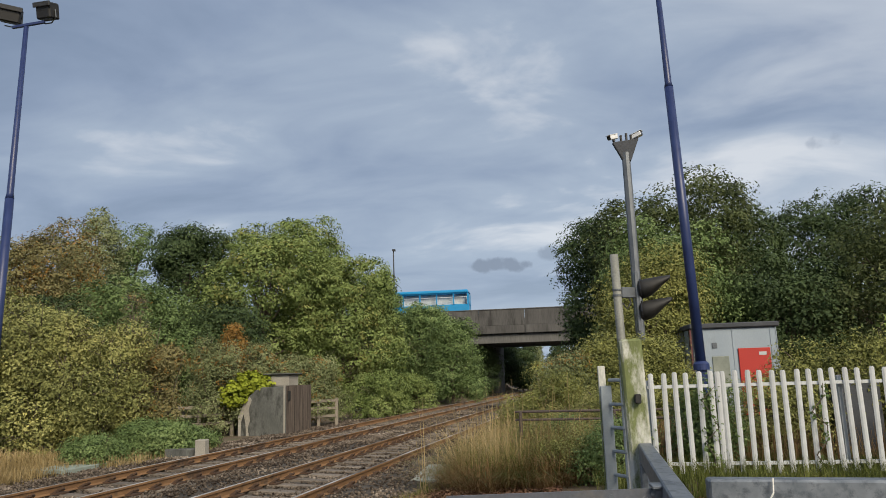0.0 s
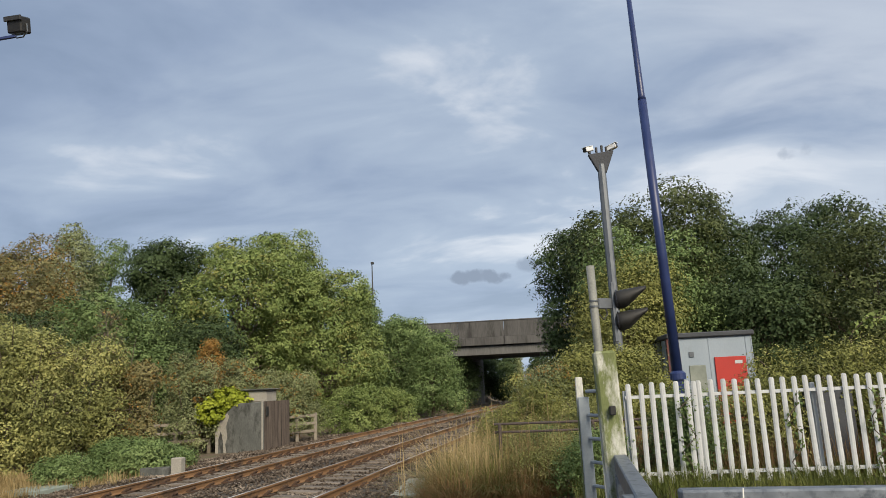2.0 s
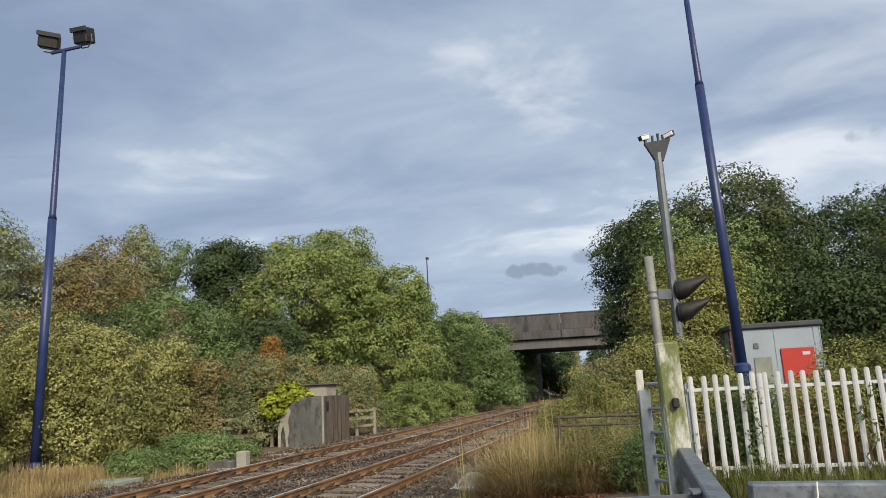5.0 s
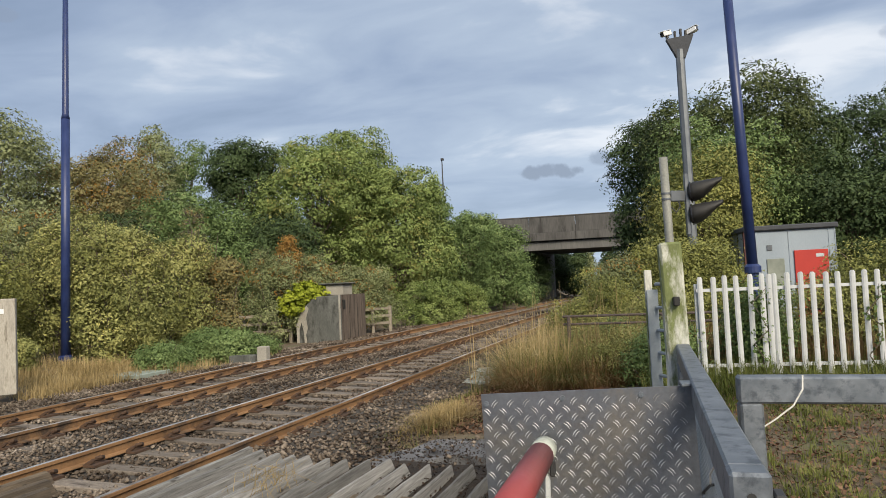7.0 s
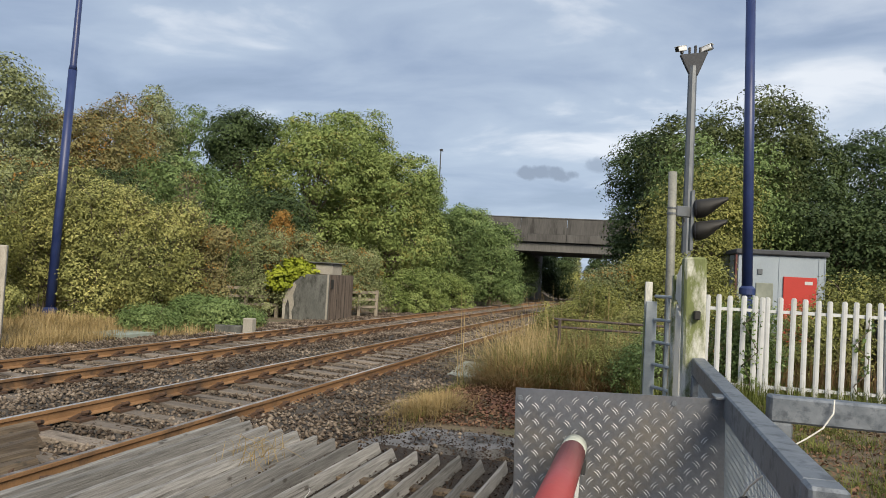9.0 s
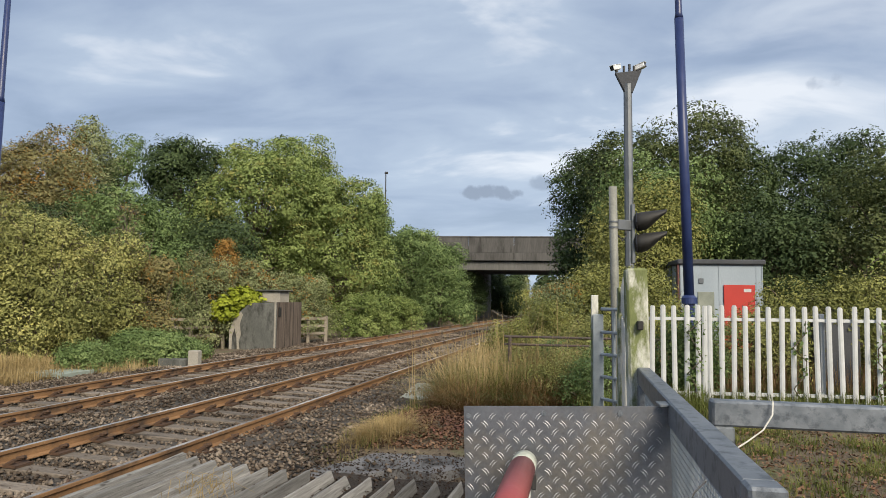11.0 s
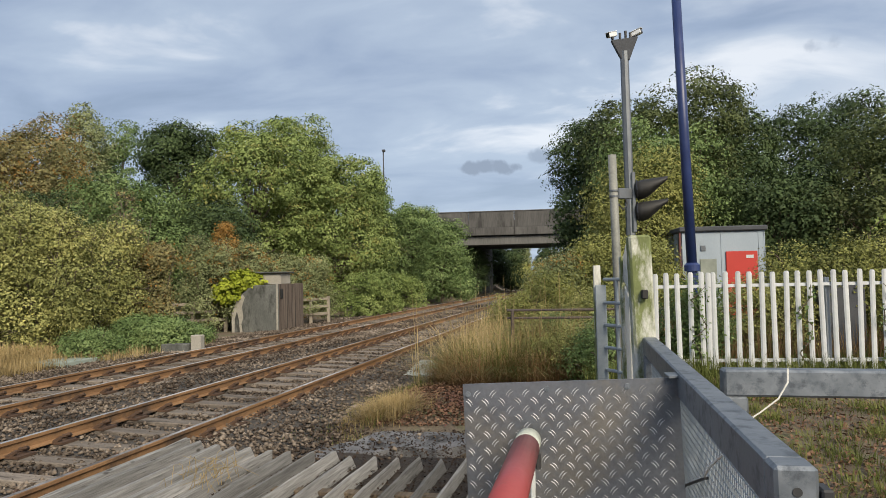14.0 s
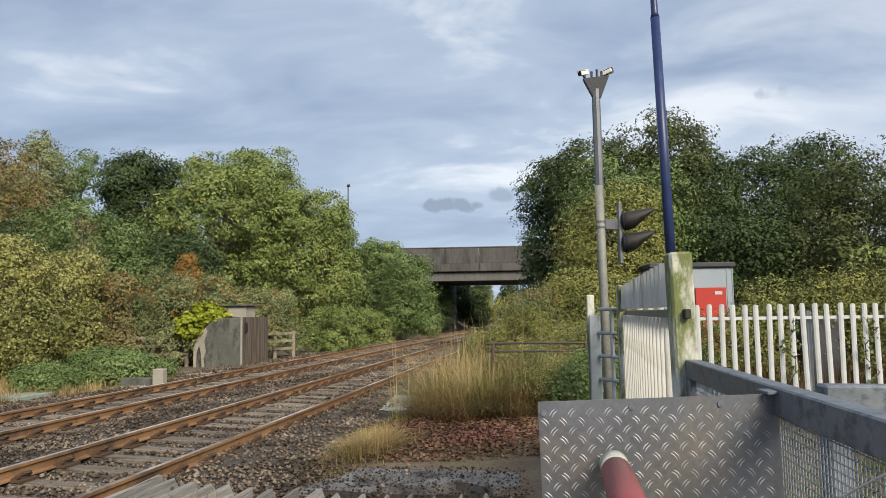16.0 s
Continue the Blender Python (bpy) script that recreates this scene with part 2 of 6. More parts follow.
M = dict(
    soil=surface("leafy_soil", (0.085, 0.063, 0.043), (0.155, 0.122, 0.08), 1.4, 26, 0.95, c=(0.09, 0.10, 0.04), c_at=0.58, c_scale=0.7, bump=0.8, dist=0.03),
    ballast_bed=surface("ballast_bed", (0.045, 0.038, 0.031), (0.10, 0.086, 0.072), 9, 34, 0.95, bump=1.0, dist=0.04),
    stone=None,
    # soil coloured extra dark: shade of the timber gaps is in the colour
    damp_soil=surface("dark_gap_soil", (0.014, 0.0105, 0.008), (0.04, 0.03, 0.023), 6, 40, 0.95, c=(0.06, 0.047, 0.037), c_at=0.62, c_scale=9, bump=1.0, dist=0.03),
    rail_side=surface("rusty_rail_steel", (0.155, 0.083, 0.037), (0.265, 0.15, 0.069), 1.2, 60, 0.75, c=(0.06, 0.04, 0.027), c_at=0.57, c_scale=0.9, bump=0.25, dist=0.004),
    rail_top=surface("worn_rail_head", (0.085, 0.07, 0.06), (0.16, 0.135, 0.115), 1.5, 60, 0.42, 0.35, 0.05, c=(0.55, 0.54, 0.53), c_at=0.5, c_scale=0.22),
    rail_polished=surface("polished_rail_head", (0.52, 0.53, 0.55), (0.66, 0.67, 0.68), 2, 60, 0.3, 0.7, 0.03, c=(0.30, 0.28, 0.26), c_at=0.64, c_scale=2, grain=0.06),
    sleeper=surface("weathered_sleeper", (0.115, 0.096, 0.077), (0.235, 0.2, 0.165), 3, 45, 0.9, c=(0.045, 0.036, 0.028), c_at=0.57, c_scale=3, vary=0.25, stretch=(0.35, 2, 1), bump=0.5, grain=0.45),
    clip=surface("rusty_clip", (0.045, 0.026, 0.017), (0.10, 0.056, 0.032), 20, 90, 0.8),
    timber=surface("grey_weathered_timber", (0.125, 0.122, 0.115), (0.24, 0.235, 0.225), 2.4, 13, 0.9, c=(0.055, 0.05, 0.045), c_at=0.62, c_scale=3.0, vary=0.42, stretch=(6, 0.25, 6), bump=0.8, dist=0.014, knots=6.0, grain=0.45),
    timber_dark=surface("dark_worn_timber", (0.045, 0.034, 0.024), (0.165, 0.125, 0.083), 2.2, 13, 0.85, c=(0.16, 0.125, 0.083), c_at=0.6, c_scale=2.5, vary=0.25, stretch=(5, 0.3, 5), bump=0.8, knots=7.0, dist=0.012, grain=0.5),
    asphalt=surface("old_asphalt", (0.085, 0.086, 0.09), (0.19, 0.19, 0.195), 2.0, 60, 0.85, c=(0.035, 0.034, 0.034), c_at=0.55, c_scale=2.2, bump=0.8, grain=0.4),
    dark_rubber=surface("dark_crossing_panel", (0.045, 0.04, 0.038), (0.09, 0.08, 0.07), 2, 40, 0.85),
    concrete=surface("stained_concrete", (0.07, 0.074, 0.068), (0.16, 0.164, 0.152), 1.1, 22, 0.9, c=(0.04, 0.041, 0.037), c_at=0.53, c_scale=1.6, stretch=(1, 1, 0.5), bump=0.35),
    concrete_pale=surface("pale_concrete", (0.252, 0.234, 0.198), (0.336, 0.318, 0.276), 1.5, 30, 0.9, bump=0.3),
    block_door=surface("brown_streaked_panel", (0.075, 0.056, 0.044), (0.165, 0.13, 0.104), 2, 14, 0.85, c=(0.04, 0.03, 0.024), c_at=0.56, c_scale=1.2, stretch=(4, 4, 0.35), bump=0.3),
    bridge=surface("bridge_concrete", (0.068, 0.066, 0.064), (0.108, 0.106, 0.102), 0.5, 6, 0.9, c=(0.04, 0.039, 0.038), c_at=0.57, c_scale=0.7, stretch=(1.6, 1, 0.25), bump=0.2, vary=0.06),
    bridge_beam=surface("bridge_beam_concrete", (0.095, 0.095, 0.092), (0.14, 0.139, 0.134), 0.5, 6, 0.9, stretch=(1.6, 1, 0.25)),
    galv=surface("galvanised_steel", (0.145, 0.165, 0.187), (0.225, 0.247, 0.272), 14, 60, 0.42, 0.55, 0.08, c=(0.098, 0.112, 0.13), c_at=0.55, c_scale=18, grain=0.08),
    galv_dull=surface("dull_galvanised_steel", (0.234, 0.272, 0.299), (0.337, 0.374, 0.403), 5, 60, 0.5, 0.4, 0.08, grain=0.06),
    tread=surface("aluminium_tread_plate", (0.20, 0.212, 0.235), (0.28, 0.292, 0.315), 2.5, 60, 0.34, 0.85, 0.05, c=(0.31, 0.29, 0.26), c_at=0.57, c_scale=1.8, grain=0.14),
    tread_bar=surface("worn_tread_bar", (0.46, 0.47, 0.49), (0.62, 0.63, 0.65), 6, 60, 0.5, 0.3, 0.03, c=(0.26, 0.26, 0.26), c_at=0.53, c_scale=3, grain=0.1),
    black=surface("black_plastic", (0.02, 0.02, 0.021), (0.04, 0.04, 0.04), 9, 60, 0.5, 0, 0.05, grain=0.06),
    red_band=surface("red_reflective_band", (0.235, 0.04, 0.04), (0.29, 0.058, 0.056), 2.5, 50, 0.36, 0, 0.05, c=(0.20, 0.06, 0.056), c_at=0.62, c_scale=5, grain=0.06),
    white_band=surface("grubby_white_band", (0.40, 0.42, 0.415), (0.48, 0.50, 0.495), 3, 50, 0.4, 0, 0.06, c=(0.30, 0.31, 0.29), c_at=0.62, c_scale=4, grain=0.06),
    post=surface("algae_stained_white_post", (0.442, 0.442, 0.391), (0.561, 0.561, 0.51), 4, 40, 0.8, 0, 0.4, c=(0.145, 0.17, 0.064), c_at=0.47, c_scale=6, stretch=(1, 1, 0.4)),
    white_paint=surface("weathered_white_paint", (0.406, 0.422, 0.428), (0.498, 0.517, 0.528), 5, 60, 0.55, 0, 0.1, c=(0.236, 0.238, 0.2), c_at=0.68, c_scale=7, vary=0.06, grain=0.06),
    white_slat=surface("grimy_white_corrugation", (0.46, 0.46, 0.42), (0.60, 0.60, 0.565), 4, 40, 0.6, 0, 0.1, c=(0.25, 0.25, 0.18), c_at=0.58, c_scale=5, stretch=(1, 1, 0.3), grain=0.1),
    blue=surface("dark_blue_paint", (0.013, 0.023, 0.084), (0.022, 0.039, 0.128), 2, 40, 0.35, 0.0, 0.06, grain=0.06),
    grey_pole=surface("grey_pole_steel", (0.105, 0.117, 0.13), (0.17, 0.184, 0.198), 3, 40, 0.4, 0.45, 0.06, grain=0.06),
    sig_pole=surface("aged_signal_pole", (0.17, 0.178, 0.16), (0.27, 0.27, 0.24), 3, 40, 0.6, 0.2, 0.1, c=(0.42, 0.27, 0.15), c_at=0.66, c_scale=2.5),
    hood=surface("faded_black_hood", (0.008, 0.008, 0.008), (0.021, 0.02, 0.018), 6, 50, 0.55, 0, 0.1, grain=0.06),
    cam_white=surface("camera_housing_paint", (0.62, 0.63, 0.63), (0.74, 0.75, 0.75), 9, 60, 0.4, grain=0.06),
    lens_dark=surface("dark_lens", (0.015, 0.015, 0.018), (0.03, 0.03, 0.035), 9, 60, 0.15, 0, 0),
    cabin=surface("pale_blue_grey_cabin_wall", (0.231, 0.279, 0.323), (0.278, 0.325, 0.371), 1.2, 30, 0.55, 0, 0.05, c=(0.203, 0.234, 0.247), c_at=0.62, c_scale=1.5, stretch=(1, 1, 0.4), grain=0.06),
    cabin_roof=surface("dark_roof_felt", (0.04, 0.044, 0.052), (0.072, 0.076, 0.084), 2, 40, 0.8),
    red_door=surface("red_painted_door", (0.336, 0.017, 0.01), (0.401, 0.027, 0.017), 1.5, 30, 0.5, 0, 0.05, grain=0.06),
    maroon=surface("maroon_frame_paint", (0.075, 0.02, 0.02), (0.11, 0.035, 0.03), 3, 40, 0.6, 0, 0.1),
    rust_pipe=surface("dark_rusty_pipe", (0.05, 0.04, 0.036), (0.10, 0.075, 0.065), 6, 50, 0.7),
    window_dim=surface("frosted_window", (0.16, 0.18, 0.15), (0.25, 0.27, 0.23), 3, 30, 0.3, grain=0.06),
    brick=surface("far_red_brick", (0.30, 0.15, 0.105), (0.40, 0.22, 0.155), 2, 20, 0.9, vary=0.1),
    roof_tile=surface("roof_tile", (0.16, 0.10, 0.075), (0.24, 0.15, 0.115), 2, 20, 0.9),
    bark=surface("bark", (0.07, 0.055, 0.04), (0.15, 0.12, 0.09), 5, 30, 0.95, bump=0.8, stretch=(2, 2, 0.4), dist=0.03),
    lid_green=surface("pale_green_cover", (0.205, 0.248, 0.213), (0.279, 0.322, 0.289), 3, 40, 0.75, 0, 0.2, grain=0.06),
    slab=surface("pale_slab", (0.336, 0.361, 0.319), (0.454, 0.484, 0.428), 2.5, 40, 0.9, c=(0.227, 0.238, 0.202), c_at=0.6, c_scale=3),
    bus_blue=surface("bus_blue_paint", (0.012, 0.21, 0.44), (0.02, 0.26, 0.52), 0.5, 20, 0.3, 0, 0.0, grain=0.06),
    bus_inside=surface("pale_bus_interior", (0.45, 0.48, 0.48), (0.62, 0.65, 0.65), 1.5, 10, 0.6, 0, 0),
    wood_rail=surface("sun_bleached_fence_rail", (0.203, 0.174, 0.135), (0.281, 0.247, 0.197), 3, 30, 0.9, vary=0.1),
    cable_white=surface("dirty_white_cord", (0.62, 0.60, 0.54), (0.74, 0.72, 0.67), 20, 90, 0.7),
    old_wood=surface("weathered_white_wood", (0.26, 0.24, 0.205), (0.47, 0.44, 0.375), 2, 30, 0.85, c=(0.15, 0.13, 0.10), c_at=0.58, c_scale=2, stretch=(4, 4, 0.6), bump=0.4),
)
M["stone"] = leafage("granite_stone", [(0.018, 0.013, 0.01), (0.055, 0.042, 0.032), (0.19, 0.155, 0.122), (0.48, 0.41, 0.335)], 0.9, 0.0)
M["litter"] = leafage("dead_leaf_litter", [(0.06, 0.034, 0.022), (0.125, 0.07, 0.045), (0.21, 0.125, 0.08), (0.40, 0.30, 0.19)], 0.8, 0.1)
# darker than the open litter, to keep the timber gaps dark
M["debris"] = leafage("dark_leaf_grit", [(0.014, 0.01, 0.008), (0.03, 0.021, 0.016), (0.06, 0.043, 0.033), (0.16, 0.12, 0.09)], 0.85, 0.1)
M["red_litter"] = leafage("reddish_litter", [(0.06, 0.035, 0.025), (0.11, 0.06, 0.045), (0.19, 0.09, 0.07), (0.34, 0.22, 0.17)], 0.8, 0.1)
LEAF = dict(
    green=leafage("fresh_green_leaves", [(0.048, 0.076, 0.025), (0.131, 0.179, 0.051), (0.238, 0.295, 0.096), (0.422, 0.455, 0.185)]),
    mid=leafage("mid_green_leaves", [(0.039, 0.064, 0.025), (0.103, 0.156, 0.053), (0.186, 0.254, 0.094), (0.336, 0.403, 0.171)]),
    # also carries shade in its colour for the plants at the bridge
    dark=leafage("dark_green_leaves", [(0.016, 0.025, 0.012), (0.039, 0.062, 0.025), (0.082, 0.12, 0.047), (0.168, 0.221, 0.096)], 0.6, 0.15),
    deep=leafage("deep_green_leaves", [(0.023, 0.032, 0.012), (0.054, 0.072, 0.026), (0.112, 0.136, 0.051), (0.257, 0.275, 0.115)], 0.55, 0.2),
    grey=leafage("grey_green_leaves", [(0.054, 0.063, 0.028), (0.146, 0.169, 0.072), (0.268, 0.297, 0.144), (0.492, 0.512, 0.283)]),
    olive=leafage("olive_autumn_leaves", [(0.045, 0.053, 0.019), (0.137, 0.148, 0.051), (0.257, 0.268, 0.091), (0.415, 0.399, 0.149), (0.632, 0.557, 0.122)]),
    brown=leafage("browning_leaves", [(0.064, 0.06, 0.029), (0.146, 0.136, 0.059), (0.256, 0.227, 0.098), (0.398, 0.311, 0.139)]),
    orange=leafage("orange_leaves", [(0.102, 0.076, 0.023), (0.201, 0.124, 0.036), (0.309, 0.162, 0.041), (0.371, 0.226, 0.065)]),
    lime=leafage("lime_ivy_leaves", [(0.075, 0.102, 0.011), (0.177, 0.217, 0.019), (0.298, 0.342, 0.036), (0.418, 0.446, 0.067)]),
    yellow=leafage("yellow_green_leaves", [(0.057, 0.068, 0.021), (0.153, 0.165, 0.049), (0.288, 0.293, 0.09), (0.494, 0.484, 0.171)]),
    straw=leafage("dry_grass", [(0.145, 0.107, 0.049), (0.285, 0.215, 0.099), (0.45, 0.347, 0.176), (0.567, 0.459, 0.264)], 0.7, 0.25),
    straw_red=leafage("tawny_grass", [(0.102, 0.057, 0.027), (0.203, 0.124, 0.06), (0.323, 0.221, 0.111), (0.425, 0.315, 0.17)], 0.7, 0.25),
    grass=leafage("green_grass", [(0.031, 0.042, 0.01), (0.077, 0.097, 0.023), (0.17, 0.186, 0.053), (0.362, 0.312, 0.125)], 0.6, 0.25),
)


# ---- building helpers ----
def mesh_of(bm, name, material, smooth=False):
    me = bpy.data.meshes.new(name)
    bm.to_mesh(me)
    bm.free()
    for mt in (material if isinstance(material, (list, tuple)) else [material]):
        me.materials.append(mt)
    if smooth:
        for p in me.polygons:
            p.use_smooth = True
    return me


def part(name, bm, material, parent=None, label="", smooth=False, kind=""):
    ob = new(name, mesh_of(bm, name, material, smooth))
    ob.parent = parent
    return tagged(ob, label, kind=kind)


def empty(name, at=(0, 0, 0), rz=0.0):
    ob = new(name)
    ob.matrix_world = pose(*at, 0, 0, rz)
    return ob


def box(bm, x0, x1, y0, y1, z0, z1, bevel=0.0, m=None):
    out = bmesh.ops.create_cube(bm, size=1.0)
    vs = out["verts"]
    for v in vs:
        v.co = Vector(((x0 + x1) / 2 + v.co.x * (x1 - x0), (y0 + y1) / 2 + v.co.y * (y1 - y0), (z0 + z1) / 2 + v.co.z * (z1 - z0)))
    if bevel:
        es = list({e for v in vs for e in v.link_edges})
        res = bmesh.ops.bevel(bm, geom=es, offset=bevel, segments=1, affect="EDGES")
        vs = list({v for f in res["faces"] for v in f.verts} | {v for v in vs if v.is_valid})
    if m is not None:
        bmesh.ops.transform(bm, matrix=m, verts=vs)
    return bm


def beam(bm, p, q, w, h, bevel=0.0, roll_up=(0, 0, 1)):
    """A box of width w and height h from p to q."""
    p, q = Vector(p), Vector(q)
    d = q - p
    y = d.normalized()
    x = y.cross(Vector(roll_up)).normalized()
    z = x.cross(y)
    m = Matrix((x, y, z)).transposed().to_4x4()
    m.translation = p
    return box(bm, -w / 2, w / 2, 0, d.length, -h / 2, h / 2, bevel, m)


def tube(bm, pts, radii, n=8, caps=True):
    """A round bar through the points."""
    pts = [Vector(p) for p in pts]
    rings = []
    ref = Vector((0.13, 0.98, 0.11))
    for k, p in enumerate(pts):
        d = (pts[min(k + 1, len(pts) - 1)] - pts[max(k - 1, 0)]).normalized()
        r0 = ref if abs(d.dot(ref)) < 0.95 else Vector((1, 0, 0))
        x = d.cross(r0).normalized()
        y = d.cross(x)
        r = radii[k] if hasattr(radii, "__len__") else radii
        rings.append([bm.verts.new(p + r * (math.cos(2 * math.pi * j / n) * x + math.sin(2 * math.pi * j / n) * y)) for j in range(n)])
    for a, b in zip(rings[:-1], rings[1:]):
        for j in range(n):
            bm.faces.new((a[j], a[(j + 1) % n], b[(j + 1) % n], b[j]))
    if caps:
        bm.faces.new(rings[0][::-1]), bm.faces.new(rings[-1])
    bmesh.ops.recalc_face_normals(bm, faces=bm.faces[:])
    return bm


def raw_mesh(name, verts, faces_flat, per_face, material):
    """A mesh from numpy arrays: faces of per_face corners each."""
    me = bpy.data.meshes.new(name)
    nf = len(faces_flat) // per_face
    me.vertices.add(len(verts))
    me.vertices.foreach_set("co", np.asarray(verts, np.float32).ravel())
    me.loops.add(len(faces_flat))
    me.loops.foreach_set("vertex_index", np.asarray(faces_flat, np.int32))
    me.polygons.add(nf)
    me.polygons.foreach_set("loop_start", np.arange(0, nf * per_face, per_face, dtype=np.int32))
    me.update(calc_edges=True)
    me.materials.append(material)
    return me


def unit(v):
    return v / np.maximum(np.linalg.norm(v, axis=-1, keepdims=True), 1e-6)


def leaf_cards(name, pts, nrm, size, material, rng, aspect=0.55, simple=False):
    """Small pointed leaves, folded along the midrib, at the points."""
    n = len(pts)
    t = unit(np.cross(nrm, rng.normal(size=(n, 3))))
    b = np.cross(nrm, t)
    s = size * rng.uniform(0.6, 1.35, (n, 1))
    if simple:
        # distant leaves: one pointed blade each
        foot, tip = pts - t * s * 0.5, pts + t * s * 0.5
        verts = np.stack([foot + b * s * aspect * 0.5, foot - b * s * aspect * 0.5, tip], 1).reshape(-1, 3)
        return raw_mesh(name, verts, np.arange(3 * n), 3, material)
    fold = nrm * s * 0.14
    base, tip = pts - t * s * 0.5, pts + t * s * 0.5 - fold
    left, right = pts + b * s * aspect * 0.5 + fold, pts - b * s * aspect * 0.5 + fold
    verts = np.stack([base, right, tip, left], 1).reshape(-1, 3)
    return raw_mesh(name, verts, np.arange(4 * n), 4, material)


def crown_points(rng, lobes, n, per=18, spread=0.3, fill=0.18):
    """Points in ragged clusters over the shells of ellipsoid lobes, some inside; with outward directions."""
    lobes = np.array(lobes, float)
    w = (lobes[:, 3:6].prod(1)) ** (2 / 3)
    m = max(1, n // per)
    k = rng.choice(len(lobes), m * 2, p=w / w.sum())
    d = unit(rng.normal(size=(m * 2, 3)))
    r = 0.93 + rng.normal(0, 0.05, m * 2) - 0.55 * (rng.random(m * 2) < fill) * rng.random(m * 2)
    c = lobes[k, :3] + d * lobes[k, 3:6] * r[:, None]
    deep = np.full(len(c), 9.0)
    for j in range(len(lobes)):
        q = np.linalg.norm((c - lobes[j, :3]) / lobes[j, 3:6], axis=1)
        deep = np.where(k != j, np.minimum(deep, q), deep)
    keep = (deep > 0.72) | (rng.random(len(c)) < fill)
    c, d = c[keep][:m], d[keep][:m]
    sp = spread * rng.uniform(0.5, 1.5, (len(c), 1, 1))
    out = unit(rng.normal(size=(len(c), per, 3)) + 0.55 * d[:, None] + np.array([0, 0, 0.55]))
    off = out * sp * (0.45 + 0.65 * rng.random((len(c), per, 1)) ** 0.6) * np.array([1.15, 1.15, 0.8])
    pts = (c[:, None] + off).reshape(-1, 3)
    nrm = unit(out.reshape(-1, 3) + np.repeat(d, per, 0) * 0.3 + rng.normal(size=(len(pts), 3)) * 0.36 + np.array([0, 0, 0.2]))
    return pts, nrm


EYE_X, EYE_Y = 0.55, -0.15


def off(bearing, dist):
    """Plan place at a bearing (degrees, to the right of +y) and distance from the standpoint."""
    return EYE_X + dist * math.sin(radians(bearing)), EYE_Y + dist * math.cos(radians(bearing))


# ---- track geometry ----
def centre(y):
    return -4.68 + 0.11 * (y - 5) + (0.00038 * (y - 25) ** 2 if y > 25 else 0)


def along(y, side, z=0.0):
    """A point beside the near track's centre line: side metres to the left of it, and the heading there."""
    slope = 0.11 + (0.00076 * (y - 25) if y > 25 else 0)
    k = math.hypot(1, slope)
    return Vector((centre(y) - side / k, y + side * slope / k, z)), math.atan(slope)


def smooth(a, b, t):
    t = min(1, max(0, (t - a) / (b - a)))
    return t * t * (3 - 2 * t)


def height(x, y):
    """The ground."""
    s = (x - centre(max(-60, min(y, 160)))) * -1      # metres to the left of the near centre line
    z = -0.12 - 0.5 * smooth(1.2, 0.0, y) * smooth(16, 13, abs(x))
    if s < -1.5:
        z += 0.27 * smooth(-1.6, -3.2, s) * max(smooth(8.0, 9.6, y), smooth(-4.7, -5.6, s)) + 0.22 * smooth(-3.5, -7, s) * smooth(6, 11, y)
    if s > 5.0:
        z += 0.10 * smooth(5.3, 6.5, s) + 0.35 * smooth(7, 10, s) * smooth(21, 16, y) + 0.9 * smooth(8.5, 14, s) * smooth(24, 40, y)
    z += 0.05 * noise.noise((x * 0.35, y * 0.35, 0)) * smooth(2.5, 5, abs(s + -1.7))
    ridge = smooth(52, 62, y) * smooth(92, 80, y)
    z += 6.6 * ridge * max(smooth(6.5, 13, s), smooth(-9.5, -17, s))
    return z


# ---- setting ----
def build_ground():
    fx = [-900, -500, -250, -150, -100, -70] + list(np.arange(-52, 40.1, 1.0)) + [50, 70, 100, 150, 250, 500, 900]
    fy = [-300, -120, -60, -30, -15] + list(np.arange(-8, 100.1, 1.0)) + [115, 135, 160, 200, 300, 500, 1000]
    verts = [(x, y, height(x, y)) for y in fy for x in fx]
    w = len(fx)
    faces = [i for r in range(len(fy) - 1) for c in range(w - 1) for i in (r * w + c, r * w + c + 1, (r + 1) * w + c + 1, (r + 1) * w + c)]
    me = raw_mesh("ground", np.array(verts), faces, 4, M["soil"])
    for p in me.polygons:
        p.use_smooth = True
    tagged(new("ground", me), "leafy soil with patchy grass beside the tracks", "ground", kind="structure")
    # ballast strip under both tracks
    bm = bmesh.new()
    prof = ((-2.6, -0.10), (-1.9, 0.02), (-1.2, 0.02), (0, 0.0), (1.2, 0.03), (1.7, 0.07), (2.3, 0.05), (3.45, 0.03), (4.7, 0.07), (5.4, 0.08), (6.3, -0.05))
    rows = []
    for y in np.arange(-20, 150, 0.5):
        rows.append([bm.verts.new(along(y, s, z + 0.02 * noise.noise((s * 3, y * 3, 5)))[0]) for s, z in prof])
    for a, b in zip(rows[:-1], rows[1:]):
        for j in range(len(prof) - 1):
            bm.faces.new((a[j + 1], a[j], b[j], b[j + 1]))
    part("ballast_bed", bm, M["ballast_bed"], None, "grey-brown granite ballast bed under two tracks", True, "structure")["category"] = "ballast"


